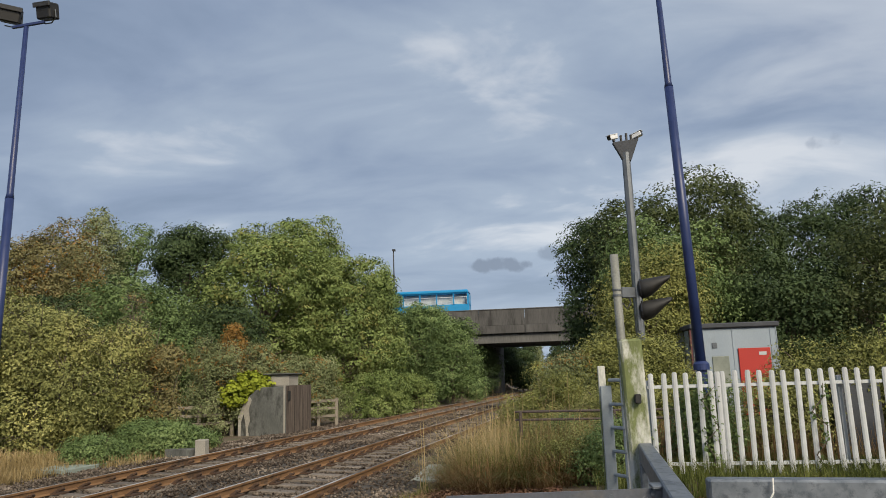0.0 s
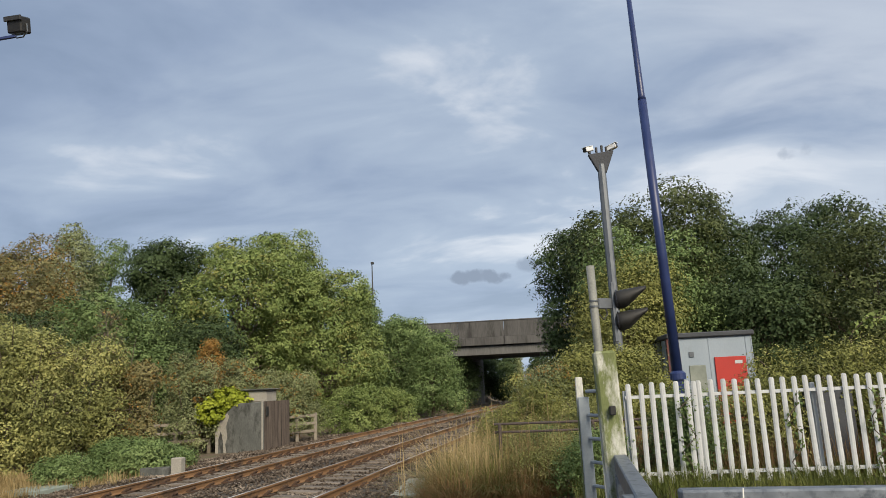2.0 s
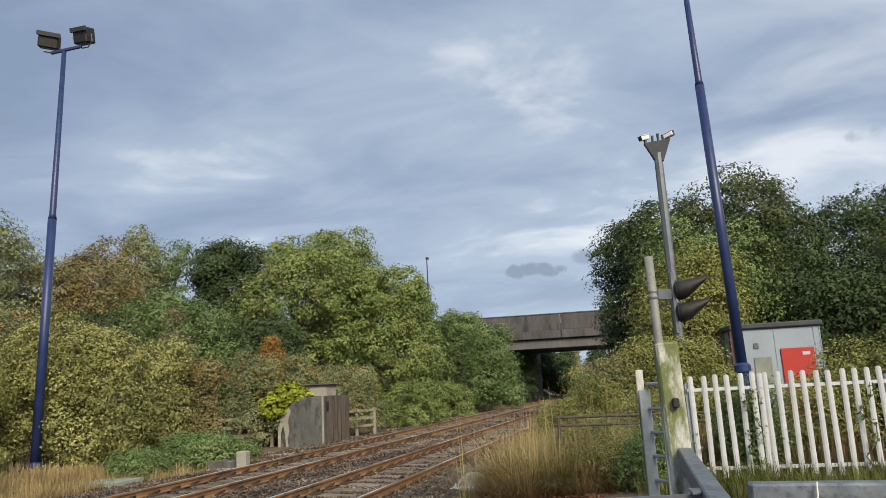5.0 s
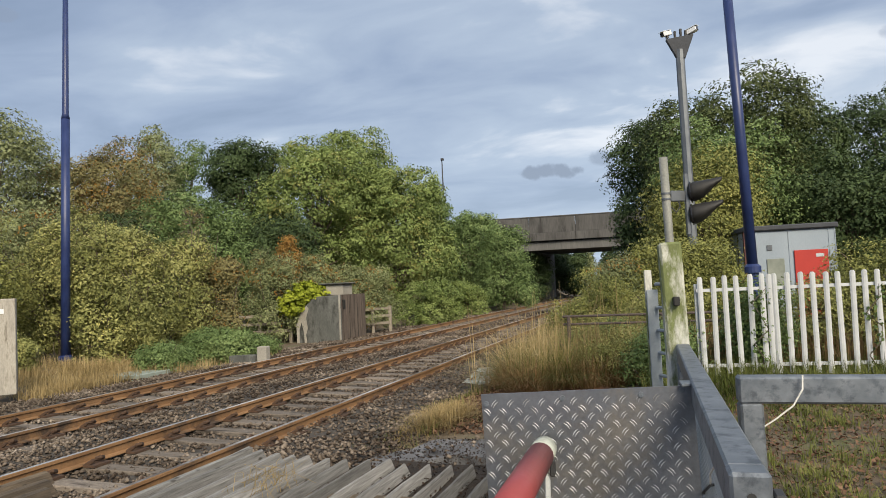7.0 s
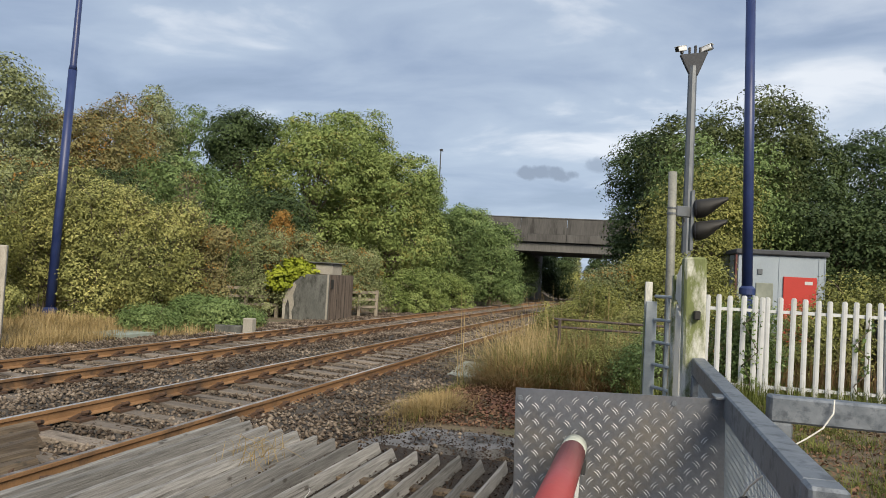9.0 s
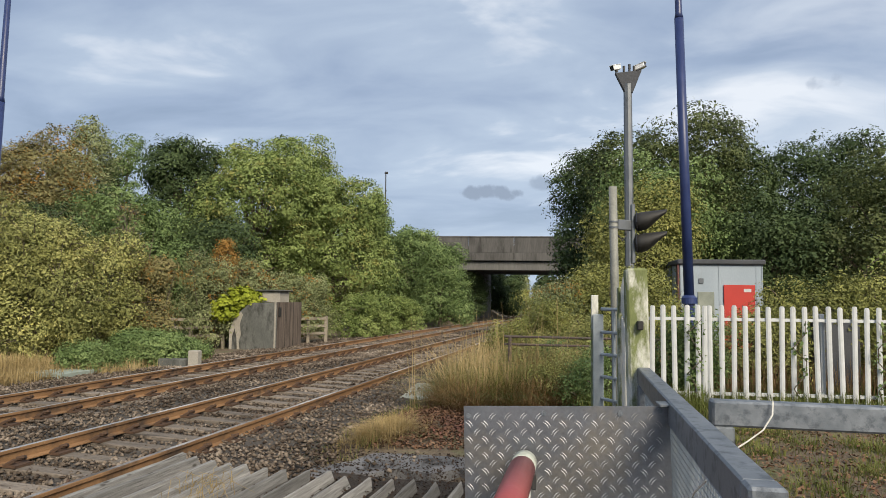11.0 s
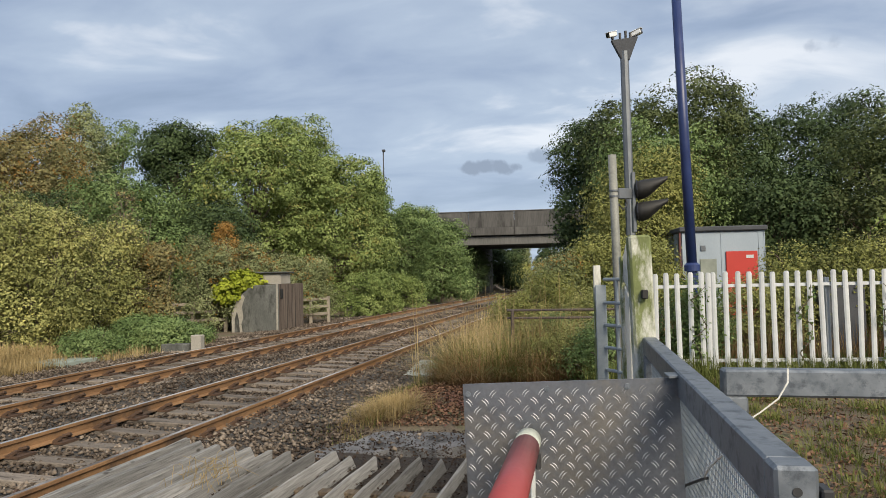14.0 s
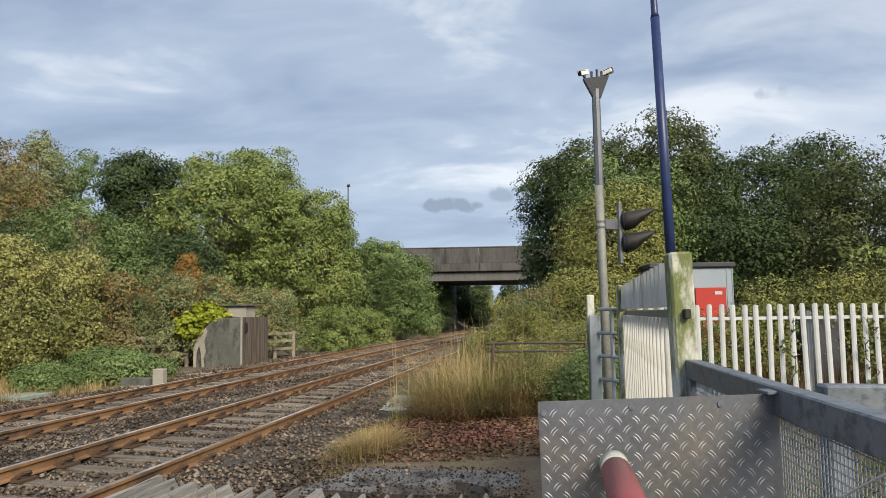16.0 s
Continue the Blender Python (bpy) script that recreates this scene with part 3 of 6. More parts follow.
def build_ballast_stones():
    rng = np.random.default_rng(5)
    n = 50000
    y = 4.0 * (45 / 4.0) ** rng.random(n)
    s = rng.uniform(-3.6, 7.0, n)
    s = np.where((s < -2.0) & (y > 13), -s, s)
    cx = np.array([centre(v) for v in y])
    sl = np.where(y > 25, 0.11 + 0.00076 * (y - 25), 0.11)
    z = np.interp(s, [-3.6, -2.6, -1.9, -1.2, 0, 1.2, 1.7, 2.3, 3.45, 4.7, 5.4, 6.3, 7.0], [0.06, 0.0, 0.03, 0.02, 0.0, 0.03, 0.08, 0.06, 0.03, 0.08, 0.09, 0.02, 0.0])
    drop = (s < -0.85) & (y < 7.55)
    z = np.where(drop, -0.09, z)
    c = np.stack([cx - s, y + s * sl, z + rng.uniform(0.0, 0.034, n)], 1)
    r = rng.uniform(0.016, 0.042, n) * np.clip(y / 14, 1, 1.8)
    keep = ~((c[:, 0] > -1.7) & (c[:, 1] < 9.05) & (rng.random(n) > 0.06))
    c, r, n = c[keep], r[keep], int(keep.sum())
    octa = np.array([[1, 0, 0], [0, 1, 0], [-1, 0, 0], [0, -1, 0], [0, 0, 1], [0, 0, -1]], float)
    f = np.array([[0, 1, 4], [1, 2, 4], [2, 3, 4], [3, 0, 4], [1, 0, 5], [2, 1, 5], [3, 2, 5], [0, 3, 5]])
    v = octa[None] * rng.uniform(0.6, 1.3, (n, 6, 1)) + rng.normal(0, 0.22, (n, 6, 3))
    a = rng.uniform(0, 6.283, n)
    rot = np.zeros((n, 3, 3))
    rot[:, 0, 0], rot[:, 0, 1], rot[:, 1, 0], rot[:, 1, 1], rot[:, 2, 2] = np.cos(a), -np.sin(a), np.sin(a), np.cos(a), 0.7
    v = np.einsum("nij,nkj->nki", rot, v) * r[:, None, None] + c[:, None]
    faces = (f[None] + 6 * np.arange(n)[:, None, None]).ravel()
    me = raw_mesh("ballast_stones", v.reshape(-1, 3), faces, 3, M["stone"])
    tagged(new("ballast_stones", me), "loose angular grey-brown ballast stones", "ballast", kind="stuff")


RAIL = ((-0.07, 0), (0.07, 0), (0.07, 0.012), (0.012, 0.03), (0.012, 0.105), (0.035, 0.118), (0.035, 0.148), (0.028, 0.153),
        (-0.028, 0.153), (-0.035, 0.148), (-0.035, 0.118), (-0.012, 0.105), (-0.012, 0.03), (-0.07, 0.012))


def build_track(mid, z_right, z_left, name_label, far_y):
    """One track: two rails, its sleepers, and clips on those near by. mid: metres left of the near centre line."""
    track = empty("railway_track")
    tagged(track, name_label, "railway track", "railway tracks")
    for side, top in ((-0.7525, z_right), (0.7525, z_left)):
        bm = bmesh.new()
        rings = []
        for y in list(np.arange(-18, 60, 1.0)) + list(np.arange(60, 150.1, 3.0)):
            p, a = along(y, mid + side)
            wob = 0.004 * noise.noise((y * 0.3, side, mid))
            c, s = math.cos(-a), math.sin(-a)
            rings.append([bm.verts.new((p.x + c * u, p.y + s * u, top - 0.153 + w + wob)) for u, w in RAIL])
        k = len(RAIL)
        for a_, b_ in zip(rings[:-1], rings[1:]):
            for j in range(k):
                fc = bm.faces.new((a_[j], a_[(j + 1) % k], b_[(j + 1) % k], b_[j]))
                fc.material_index = (2 if mid == 0 and side > 0 and a_[0].co.y < 9.5 else 1) if j in (7, 8) else 0
        bmesh.ops.recalc_face_normals(bm, faces=bm.faces[:])
        part("rail", bm, [M["rail_side"], M["rail_top"], M["rail_polished"]], track, "rust-brown steel rail with a worn bright head")
    bm = bmesh.new()
    box(bm, -1.25, 1.25, -0.125, 0.125, -0.14, 0.0, 0.012)
    sleeper_me = mesh_of(bm, "sleeper", M["sleeper"])
    bm = bmesh.new()
    tube(bm, [(0.05, -0.06, 0.01), (0.10, -0.05, 0.035), (0.12, 0.0, 0.05), (0.09, 0.05, 0.035), (0.045, 0.02, 0.03)], 0.013, 5)
    box(bm, 0.02, 0.14, -0.07, 0.07, 0.0, 0.014)
    bmesh.ops.scale(bm, vec=(1.55, 1.9, 2.0), verts=bm.verts[:])
    clip_me = mesh_of(bm, "rail_clip", M["clip"])
    rng = random.Random(int(mid * 10) + 3)
    tilt = math.degrees(math.atan2(z_left - z_right, 1.505))
    y = -3.0
    while y < far_y:
        p, a = along(y, mid, (z_left + z_right) / 2 - 0.155)
        ob = new("sleeper", sleeper_me)
        ob.parent = track
        ob.matrix_world = pose(p.x + rng.uniform(-0.03, 0.03), p.y, p.z + rng.uniform(-0.012, 0.004), 0, tilt, -math.degrees(a) + rng.uniform(-1, 1))
        if 3.5 < y < 27:
            for sx in (-0.7525, 0.7525):
                for flip in (0, 180):
                    cl = new("rail_clip", clip_me)
                    cl.parent = ob
                    cl.matrix_local = pose(sx, 0, 0.004, 0, 0, flip)
        y += 0.68 + rng.uniform(-0.03, 0.03)


def timber_wedge(length, w, h, rng):
    """A triangular timber: sawn arris section with blunt ridge and a chipped end."""
    bm = bmesh.new()
    prof = ((-w / 2, 0), (w / 2, 0), (w * (0.14 if w > 0.12 else 0.12), h), (-w * (0.18 if w > 0.12 else 0.14), h + 0.006))
    rings = []
    for k in range(19):
        y = -length + length * k / 18
        j = 0.006
        rings.append([bm.verts.new((u + rng.uniform(-j, j), y + (rng.uniform(-0.06, 0.03) if k == 18 else 0), v + rng.uniform(-j, j) * (v > 0))) for u, v in prof])
    for a, b in zip(rings[:-1], rings[1:]):
        for j in range(4):
            bm.faces.new((a[j], a[(j + 1) % 4], b[(j + 1) % 4], b[j]))
    bm.faces.new(rings[0]), bm.faces.new(rings[-1][::-1])
    bmesh.ops.recalc_face_normals(bm, faces=bm.faces[:])
    return bm


def build_trespass_timbers():
    """Rows of triangular timbers on both sides of the near rail, ending in a ragged line."""
    rng = random.Random(8)
    grid = empty("anti_trespass_timbers")
    tagged(grid, "weathered grey triangular timbers laid beside the rail", "timber grid")
    for k in range(17):
        side = -1.03 - 0.234 * k
        y_end = max(7.58, 7.92 - 0.1 * k) + rng.uniform(-0.09, 0.09)
        p, a = along(y_end, side)
        ob = part("timber", timber_wedge(6.75, 0.125 if k < 5 else 0.088, 0.14 if k < 5 else 0.115, rng), M["timber"], grid)
        ob.matrix_world = pose(p.x, p.y, 0.012 + rng.uniform(-0.026, 0.026), 0, rng.uniform(-9, 9), -math.degrees(a) + rng.uniform(-0.8, 0.8))
    # soil sheet added below the timbers, its colour darkened as gap shade
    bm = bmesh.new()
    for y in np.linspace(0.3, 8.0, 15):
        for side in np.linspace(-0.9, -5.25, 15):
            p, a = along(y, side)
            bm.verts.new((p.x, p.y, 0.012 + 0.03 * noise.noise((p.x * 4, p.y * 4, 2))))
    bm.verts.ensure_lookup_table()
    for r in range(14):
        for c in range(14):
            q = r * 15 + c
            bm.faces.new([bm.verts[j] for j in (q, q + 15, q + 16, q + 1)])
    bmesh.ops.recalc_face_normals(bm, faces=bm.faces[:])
    tagged(part("damp_soil", bm, M["damp_soil"], None, "dark soil and grit under the timbers, gap shade in its colour", True, "structure"), category="soil")
    inner = empty("track_timbers")
    tagged(inner, "dark worn timber baulks filling between the rails", "timber grid")
    for k, (side, y_end) in enumerate(((0.55, 6.55), (0.28, 6.3), (0.0, 6.0), (-0.28, 5.7), (-0.53, 5.5))):
        p, a = along(y_end, side)
        ob = part("timber", timber_wedge(8, 0.27, 0.16, rng), M["timber_dark"], inner)
        ob.matrix_world = pose(p.x, p.y, 0.015, 0, 0, -math.degrees(a))
    # cross battens seen through the gaps
    for k in range(4):
        bm = bmesh.new()
        box(bm, -1.9, 1.7, -0.06, 0.06, 0.0, 0.06, 0.006)
        p, a = along(6.6 - 1.1 * k, -2.6)
        ob = part("batten", bm, M["timber_dark"], grid)
        ob.matrix_world = pose(p.x, p.y, -0.01, 0, 0, -math.degrees(a))


def build_paving():
    bm = bmesh.new()
    pts = [(-2.0, 7.5), (-1.8, 8.0), (-1.5, 8.3), (-1.38, 8.75), (-1.05, 9.02), (-0.7, 8.96), (-0.3, 9.1), (0.2, 9.0), (0.6, 9.08), (1.0, 8.9), (1.0, 7.75), (0.5, 7.95), (0.2, 7.8), (-0.2, 8.15), (-0.5, 7.85), (-0.9, 8.0), (-1.2, 7.7), (-1.5, 7.75), (-1.7, 7.45)]
    top = [bm.verts.new((x, y, 0.02 + 0.014 * noise.noise((x * 3, y * 3, 0)))) for x, y in pts]
    low = [bm.verts.new((x, y, -0.2)) for x, y in pts]
    bm.faces.new(top)
    for j in range(len(pts)):
        bm.faces.new((low[j], low[(j + 1) % len(pts)], top[(j + 1) % len(pts)], top[j]))
    bmesh.ops.recalc_face_normals(bm, faces=bm.faces[:])
    tagged(part("pavement", bm, M["asphalt"], None, "cracked grey asphalt apron by the timbers", kind="structure"), category="pavement")
    # road over the crossing, under and behind the standpoint
    bm = bmesh.new()
    box(bm, -14, 14, -9, 0.2, -0.3, 0.16)
    tagged(part("road", bm, M["asphalt"], None, "grey asphalt road over the level crossing", kind="structure"), category="road")
    bm = bmesh.new()
    p, a = along(10.2, 6.6)
    box(bm, -1.8, 0.75, -9, 0.3, -0.25, 0.12, 0.01)
    ob = part("crossing_panel", bm, M["dark_rubber"], None, "dark crossing panel beside the far rail", kind="structure")
    ob.matrix_world = pose(p.x, p.y, 0.05, 0, 0, -math.degrees(a))
    ob["category"] = "crossing panel"


# ---- crossing furniture close by ----
def build_gate():
    gate = empty("barrier_gate_panel")
    tagged(gate, "galvanised steel gate panel with woven wire mesh", "gate")
    a, b = Vector((0.89, 1.10, 0)), Vector((1.10, 3.60, 0))
    d = (b - a).normalized()
    at = lambda s, z: (a.x + d.x * s, a.y + d.y * s, z)  # noqa: E731
    ln = (b - a).length
    bm = beam(bmesh.new(), at(0.067, 1.58), at(ln, 1.565), 0.064, 0.085, 0.005)
    part("top_rail", bm, M["galv"], gate)
    bm = beam(bmesh.new(), at(0, 1.13), at(ln, 1.13), 0.05, 0.06, 0.006)
    part("middle_rail", bm, M["galv"], gate)
    bm = beam(bmesh.new(), at(0, 0.42), at(ln, 0.42), 0.066, 0.07, 0.006)
    part("bottom_rail", bm, M["galv"], gate)
    for s in (0.033, ln - 0.035):
        bm = beam(bmesh.new(), at(s, 0.14), at(s, 1.624 if s < 1 else 1.52), 0.066, 0.066, 0.006, (d.x, d.y, 0))
        part("upright", bm, M["galv"], gate)
    bm = bmesh.new()
    tube(bm, [at(0.031, 1.585), at(-0.0015, 1.585)], 0.0075, 12)
    part("bolt_hole", bm, M["black"], gate, "dark bolt hole in the end of the rail")
    right = Vector((d.y, -d.x, 0)) * 0.044
    bm = beam(bmesh.new(), Vector(at(0.02, 0.2)) + right, Vector(at(0.02, 1.59)) + right, 0.018, 0.045, 0.003, (d.x, d.y, 0))
    part("rubber_strip", bm, M["black"], gate, "black rubber stop strip")
    # woven mesh
    bm = bmesh.new()
    for k in range(int((ln - 0.12) / 0.022)):
        s = 0.07 + 0.022 * k
        tube(bm, [at(s, 0.45), at(s, 1.54)], 0.0021, 4, False)
    for k in range(49):
        z = 0.46 + 0.022 * k
        tube(bm, [at(0.06, z), at(ln - 0.06, z)], 0.0021, 4, False)
    ob = part("wire_mesh", bm, M["galv_dull"], gate, "fine woven wire mesh")
    # cable ties and cord
    for s0, z0, s1, z1 in ((1.30, 1.22, 0.83, 1.377), (0.69, 1.35, 0.17, 1.51)):
        bm = bmesh.new()
        p, q = Vector(at(s0, z0)), Vector(at(s1, z1))
        nrm = Vector((-0.012, 0, 0))
        tube(bm, [p + nrm * 0.25, p + nrm, q + nrm, q + nrm * 0.25], 0.0042, 6)
        part("cable_tie", bm, M["black"], gate, "black plastic cable tie")
    bm = bmesh.new()
    tube(bm, [Vector(at(0.86, 1.368)) + Vector((-0.012, 0, 0)), Vector(at(0.70, 1.44)) + Vector((-0.02, 0, 0)), Vector(at(0.565, 1.503)) + Vector((-0.012, 0, 0))], 0.003, 6)
    part("cord", bm, M["cable_white"], gate, "white cord tied to the mesh")
    bm = bmesh.new()
    tube(bm, [Vector(at(0.10, 1.515)) + Vector((-0.02, 0, 0)), Vector(at(0.10, 1.50)) + Vector((-0.04, 0, 0)), Vector(at(0.11, 1.475)) + Vector((-0.03, 0, 0))], 0.004, 6)
    part("cord_knot", bm, M["cable_white"], gate)
    # tread plate fixed across
    plate = empty("tread_plate_screen")
    tagged(plate, "aluminium tread plate screen bolted to the gate", "metal screen")
    bm = box(bmesh.new(), 0.272, 0.962, 2.285, 2.291, 0.55, 1.595)
    part("plate", bm, M["tread"], plate)
    bm = bmesh.new()
    row, z = 0, 0.58
    while z < 1.585:
        x = 0.290 + (0.0265 if row % 2 else 0)
        i = 0
        while x < 0.95:
            flip = 1 if row % 2 else -1
            for o in (-0.0042, 0.0042):
                pts = []
                for t in (-1, -0.33, 0.33, 1):
                    u, v = t * 0.0135, 0.0026 * (1 - t * t)
                    ca, sa = math.cos(radians(48 * flip)), math.sin(radians(48 * flip))
                    oy = o + v
                    pts.append((x + ca * u - sa * oy, 2.2845, z + sa * u + ca * oy))
                tube(bm, pts, [0.0005, 0.0015, 0.0015, 0.0005], 4)
            x += 0.053
            i += 1
        z += 0.0265
        row += 1
    part("tread_pattern", bm, M["tread_bar"], plate, "raised bright tread pattern", kind="stuff")
    for x, z in ((0.288, 1.562), (0.545, 1.572), (0.80, 1.572), (0.93, 1.582), (0.66, 1.12), (0.81, 1.12)):
        bm = bmesh.new()
        tube(bm, [(x, 2.284, z), (x, 2.279, z)], 0.009, 10)
        part("bolt", bm, M["galv"], plate)
    corner = Matrix.Translation((0.962, 2.288, 1.597))
    plate.matrix_world = corner @ Matrix.Rotation(radians(-1.5), 4, "Y") @ corner.inverted()
    # bright bracket at the corner
    bm = bmesh.new()
    box(bm, 0.925, 0.985, 2.25, 2.33, 1.596, 1.606, 0.002)
    part("corner_bracket", bm, M["galv"], plate)


def build_boom():
    boom = empty("barrier_boom")
    tagged(boom, "red and white banded barrier boom, lowered", "barrier")
    tip, tail = Vector((0.482, 2.25, 1.404)), Vector((0.10, -1.65, 1.30))
    ln = (tip - tail).length
    d = (tip - tail).normalized()
    rad = lambda s: 0.041 + 0.0135 * min(1, s / 1.8)  # noqa: E731
    s, k = 0.0, 0
    for name, l, m in (("end_cap", 0.095, "slab"), ("red_band", 0.70, "red_band"), ("white_band", 0.60, "white_band"), ("red_band", 0.60, "red_band"), ("white_band", 0.60, "white_band"), ("red_band", 0.6, "red_band"), ("white_band", 0.7, "white_band")):
        bm = bmesh.new()
        if k == 0:
            pts, rr = [tip - d * u for u in (0, 0.006, l)], [0.031, rad(0), rad(l)]
        else:
            pts, rr = [tip - d * u for u in (s, s + l)], [rad(s) + 0.0005 * (k % 2), rad(s + l) + 0.0005 * (k % 2)]
        tube(bm, pts, rr, 24)
        ob = part(name, bm, M[m], boom, smooth=False)
        for p in ob.data.polygons:
            p.use_smooth = len(p.vertices) == 4
        s += l
        k += 1
    # hanging skirt strips below the boom
    for o, l in ((0.10, 0.9), (0.125, 0.9)):
        bm = bmesh.new()
        p = tip - d * o + Vector((0.022, 0, -0.055))
        beam(bm, p, p + Vector((-0.02, -0.1, -l)), 0.012, 0.012, 0.002, (0, 1, 0))
        part("skirt_rod", bm, M["white_band"], boom, "thin white skirt rod")
    bm = bmesh.new()
    p = tip - d * 0.09 + Vector((0.036, 0, -0.03))
    box(bm, p.x - 0.008, p.x + 0.008, p.y - 0.03, p.y + 0.03, p.z - 0.03, p.z + 0.02, 0.003)
    part("skirt_clamp", bm, M["black"], boom)
    # its stand, behind the standpoint
    bm = bmesh.new()
    box(bm, -0.15, 0.35, -2.1, -1.55, 0.16, 1.45, 0.03)
    part("machine_box", bm, M["grey_pole"], boom)


def build_second_frame():
    fr = empty("steel_barrier")
    tagged(fr, "empty galvanised steel barrier frame", "barrier frame")
    a, b = (1.105, 2.325), (3.4, 2.225)
    bm = beam(bmesh.new(), (a[0], a[1], 1.575), (b[0], b[1], 1.545), 0.07, 0.085, 0.007)
    part("top_rail", bm, M["galv"], fr)
    for x in (a[0] + 0.036, b[0] - 0.036):
        bm = beam(bmesh.new(), (x, a[1] - (x - a[0]) * 0.044, 0.12), (x, a[1] - (x - a[0]) * 0.044, 1.532), 0.07, 0.07, 0.007, (0, 1, 0))
        part("upright", bm, M["galv"], fr)
    bm = beam(bmesh.new(), (a[0] + 0.05, a[1], 0.62), (b[0] - 0.05, b[1], 0.62), 0.05, 0.06, 0.006)
    part("bottom_rail", bm, M["galv"], fr)
    bm = bmesh.new()
    tube(bm, [(1.29, 2.27, 1.622), (1.285, 2.26, 1.58), (1.255, 2.26, 1.53), (1.205, 2.265, 1.49), (1.17, 2.27, 1.465)], 0.0027, 6)
    part("cord", bm, M["cable_white"], fr, "white cord tied to the frame")


def build_posts():
    # mossy square post at the gate's hinge
    post = empty("gate_post")
    tagged(post, "white concrete gate post stained green with algae", "post")
    bm = box(bmesh.new(), 1.035, 1.145, 3.60, 3.71, 0.02, 2.12, 0.012)
    bmesh.ops.rotate(bm, verts=bm.verts[:], cent=(1.10, 3.65, 1.1), matrix=Matrix.Rotation(radians(-1.2), 3, "Y"))
    part("shaft", bm, M["post"], post)
    bm = box(bmesh.new(), 1.065, 1.095, 3.56, 3.60, 1.80, 1.845, 0.004)
    part("latch", bm, M["hood"], post, "small steel latch")
    # corrugated side screen running away from the post
    scr = empty("corrugated_screen")
    tagged(scr, "white corrugated metal screen with grimy vertical slats", "screen")
    a, b = Vector((1.06, 3.80, 0)), Vector((1.55, 7.45, 0))
    d = (b - a).normalized()
    nn = Vector((-d.y, d.x, 0))
    ln = (b - a).length
    bm = bmesh.new()
    n = 64
    rows = [[], []]
    for k in range(n + 1):
        s = ln * k / n
        w = (0.03 if (k // 2) % 2 else -0.03)
        for j, z in enumerate((1.855, 2.085)):
            p = a + d * s + nn * w
            rows[j].append(bm.verts.new((p.x, p.y, z)))
    for k in range(n):
        bm.faces.new((rows[0][k], rows[0][k + 1], rows[1][k + 1], rows[1][k]))
    ob = part("corrugated_band", bm, M["white_slat"], scr)
    sol = ob.modifiers.new("thick", "SOLIDIFY")
    sol.thickness = 0.004
    slat_bm = box(bmesh.new(), -0.045, 0.045, -0.006, 0.006, 0.12, 1.80, 0.004)
    slat_me = mesh_of(slat_bm, "slat", M["white_slat"])
    rz = -math.degrees(math.atan2(d.x, d.y))
    for k in range(18):
        p = a + d * (0.1 + (ln - 0.2) * k / 17)
        ob = new("slat", slat_me)
        ob.parent = scr
        ob.matrix_world = pose(p.x, p.y, 0, 0, 0, rz + 55)
    for z in (0.5, 1.82):
        bm = beam(bmesh.new(), a + Vector((0.03, 0, z)), b + Vector((0.03, 0, z)), 0.04, 0.05, 0.004)
        part("rail", bm, M["grey_pole"], scr, "dark steel rail")
    bm = box(bmesh.new(), 1.49, 1.60, 7.45, 7.57, 0.05, 2.10, 0.01)
    part("end_post", bm, M["post"], scr, "algae-stained end post")
    # tubular gate beyond
    tg = empty("tubular_gate")
    tagged(tg, "small galvanised tubular steel gate standing open", "gate")
    bm = box(bmesh.new(), 1.30, 1.42, 8.16, 8.20, 0.2, 1.80, 0.006)
    part("stile", bm, M["galv_dull"], tg)
    bm = box(bmesh.new(), 1.29, 1.37, 8.22, 8.30, 0.2, 2.02, 0.008)
    part("timber_post", bm, M["post"], tg)
    for z in (0.6, 0.85, 1.1, 1.35, 1.6, 1.86):
        bm = tube(bmesh.new(), [(1.40, 8.15, z), (1.62, 7.75, z)], 0.02, 8)
        part("bar", bm, M["galv_dull"], tg)
    for x, y in ((1.62, 7.75), (1.51, 7.95)):
        bm = tube(bmesh.new(), [(x, y, 0.25), (x, y, 1.88)], 0.02, 8)
        part("upright", bm, M["galv_dull"], tg)


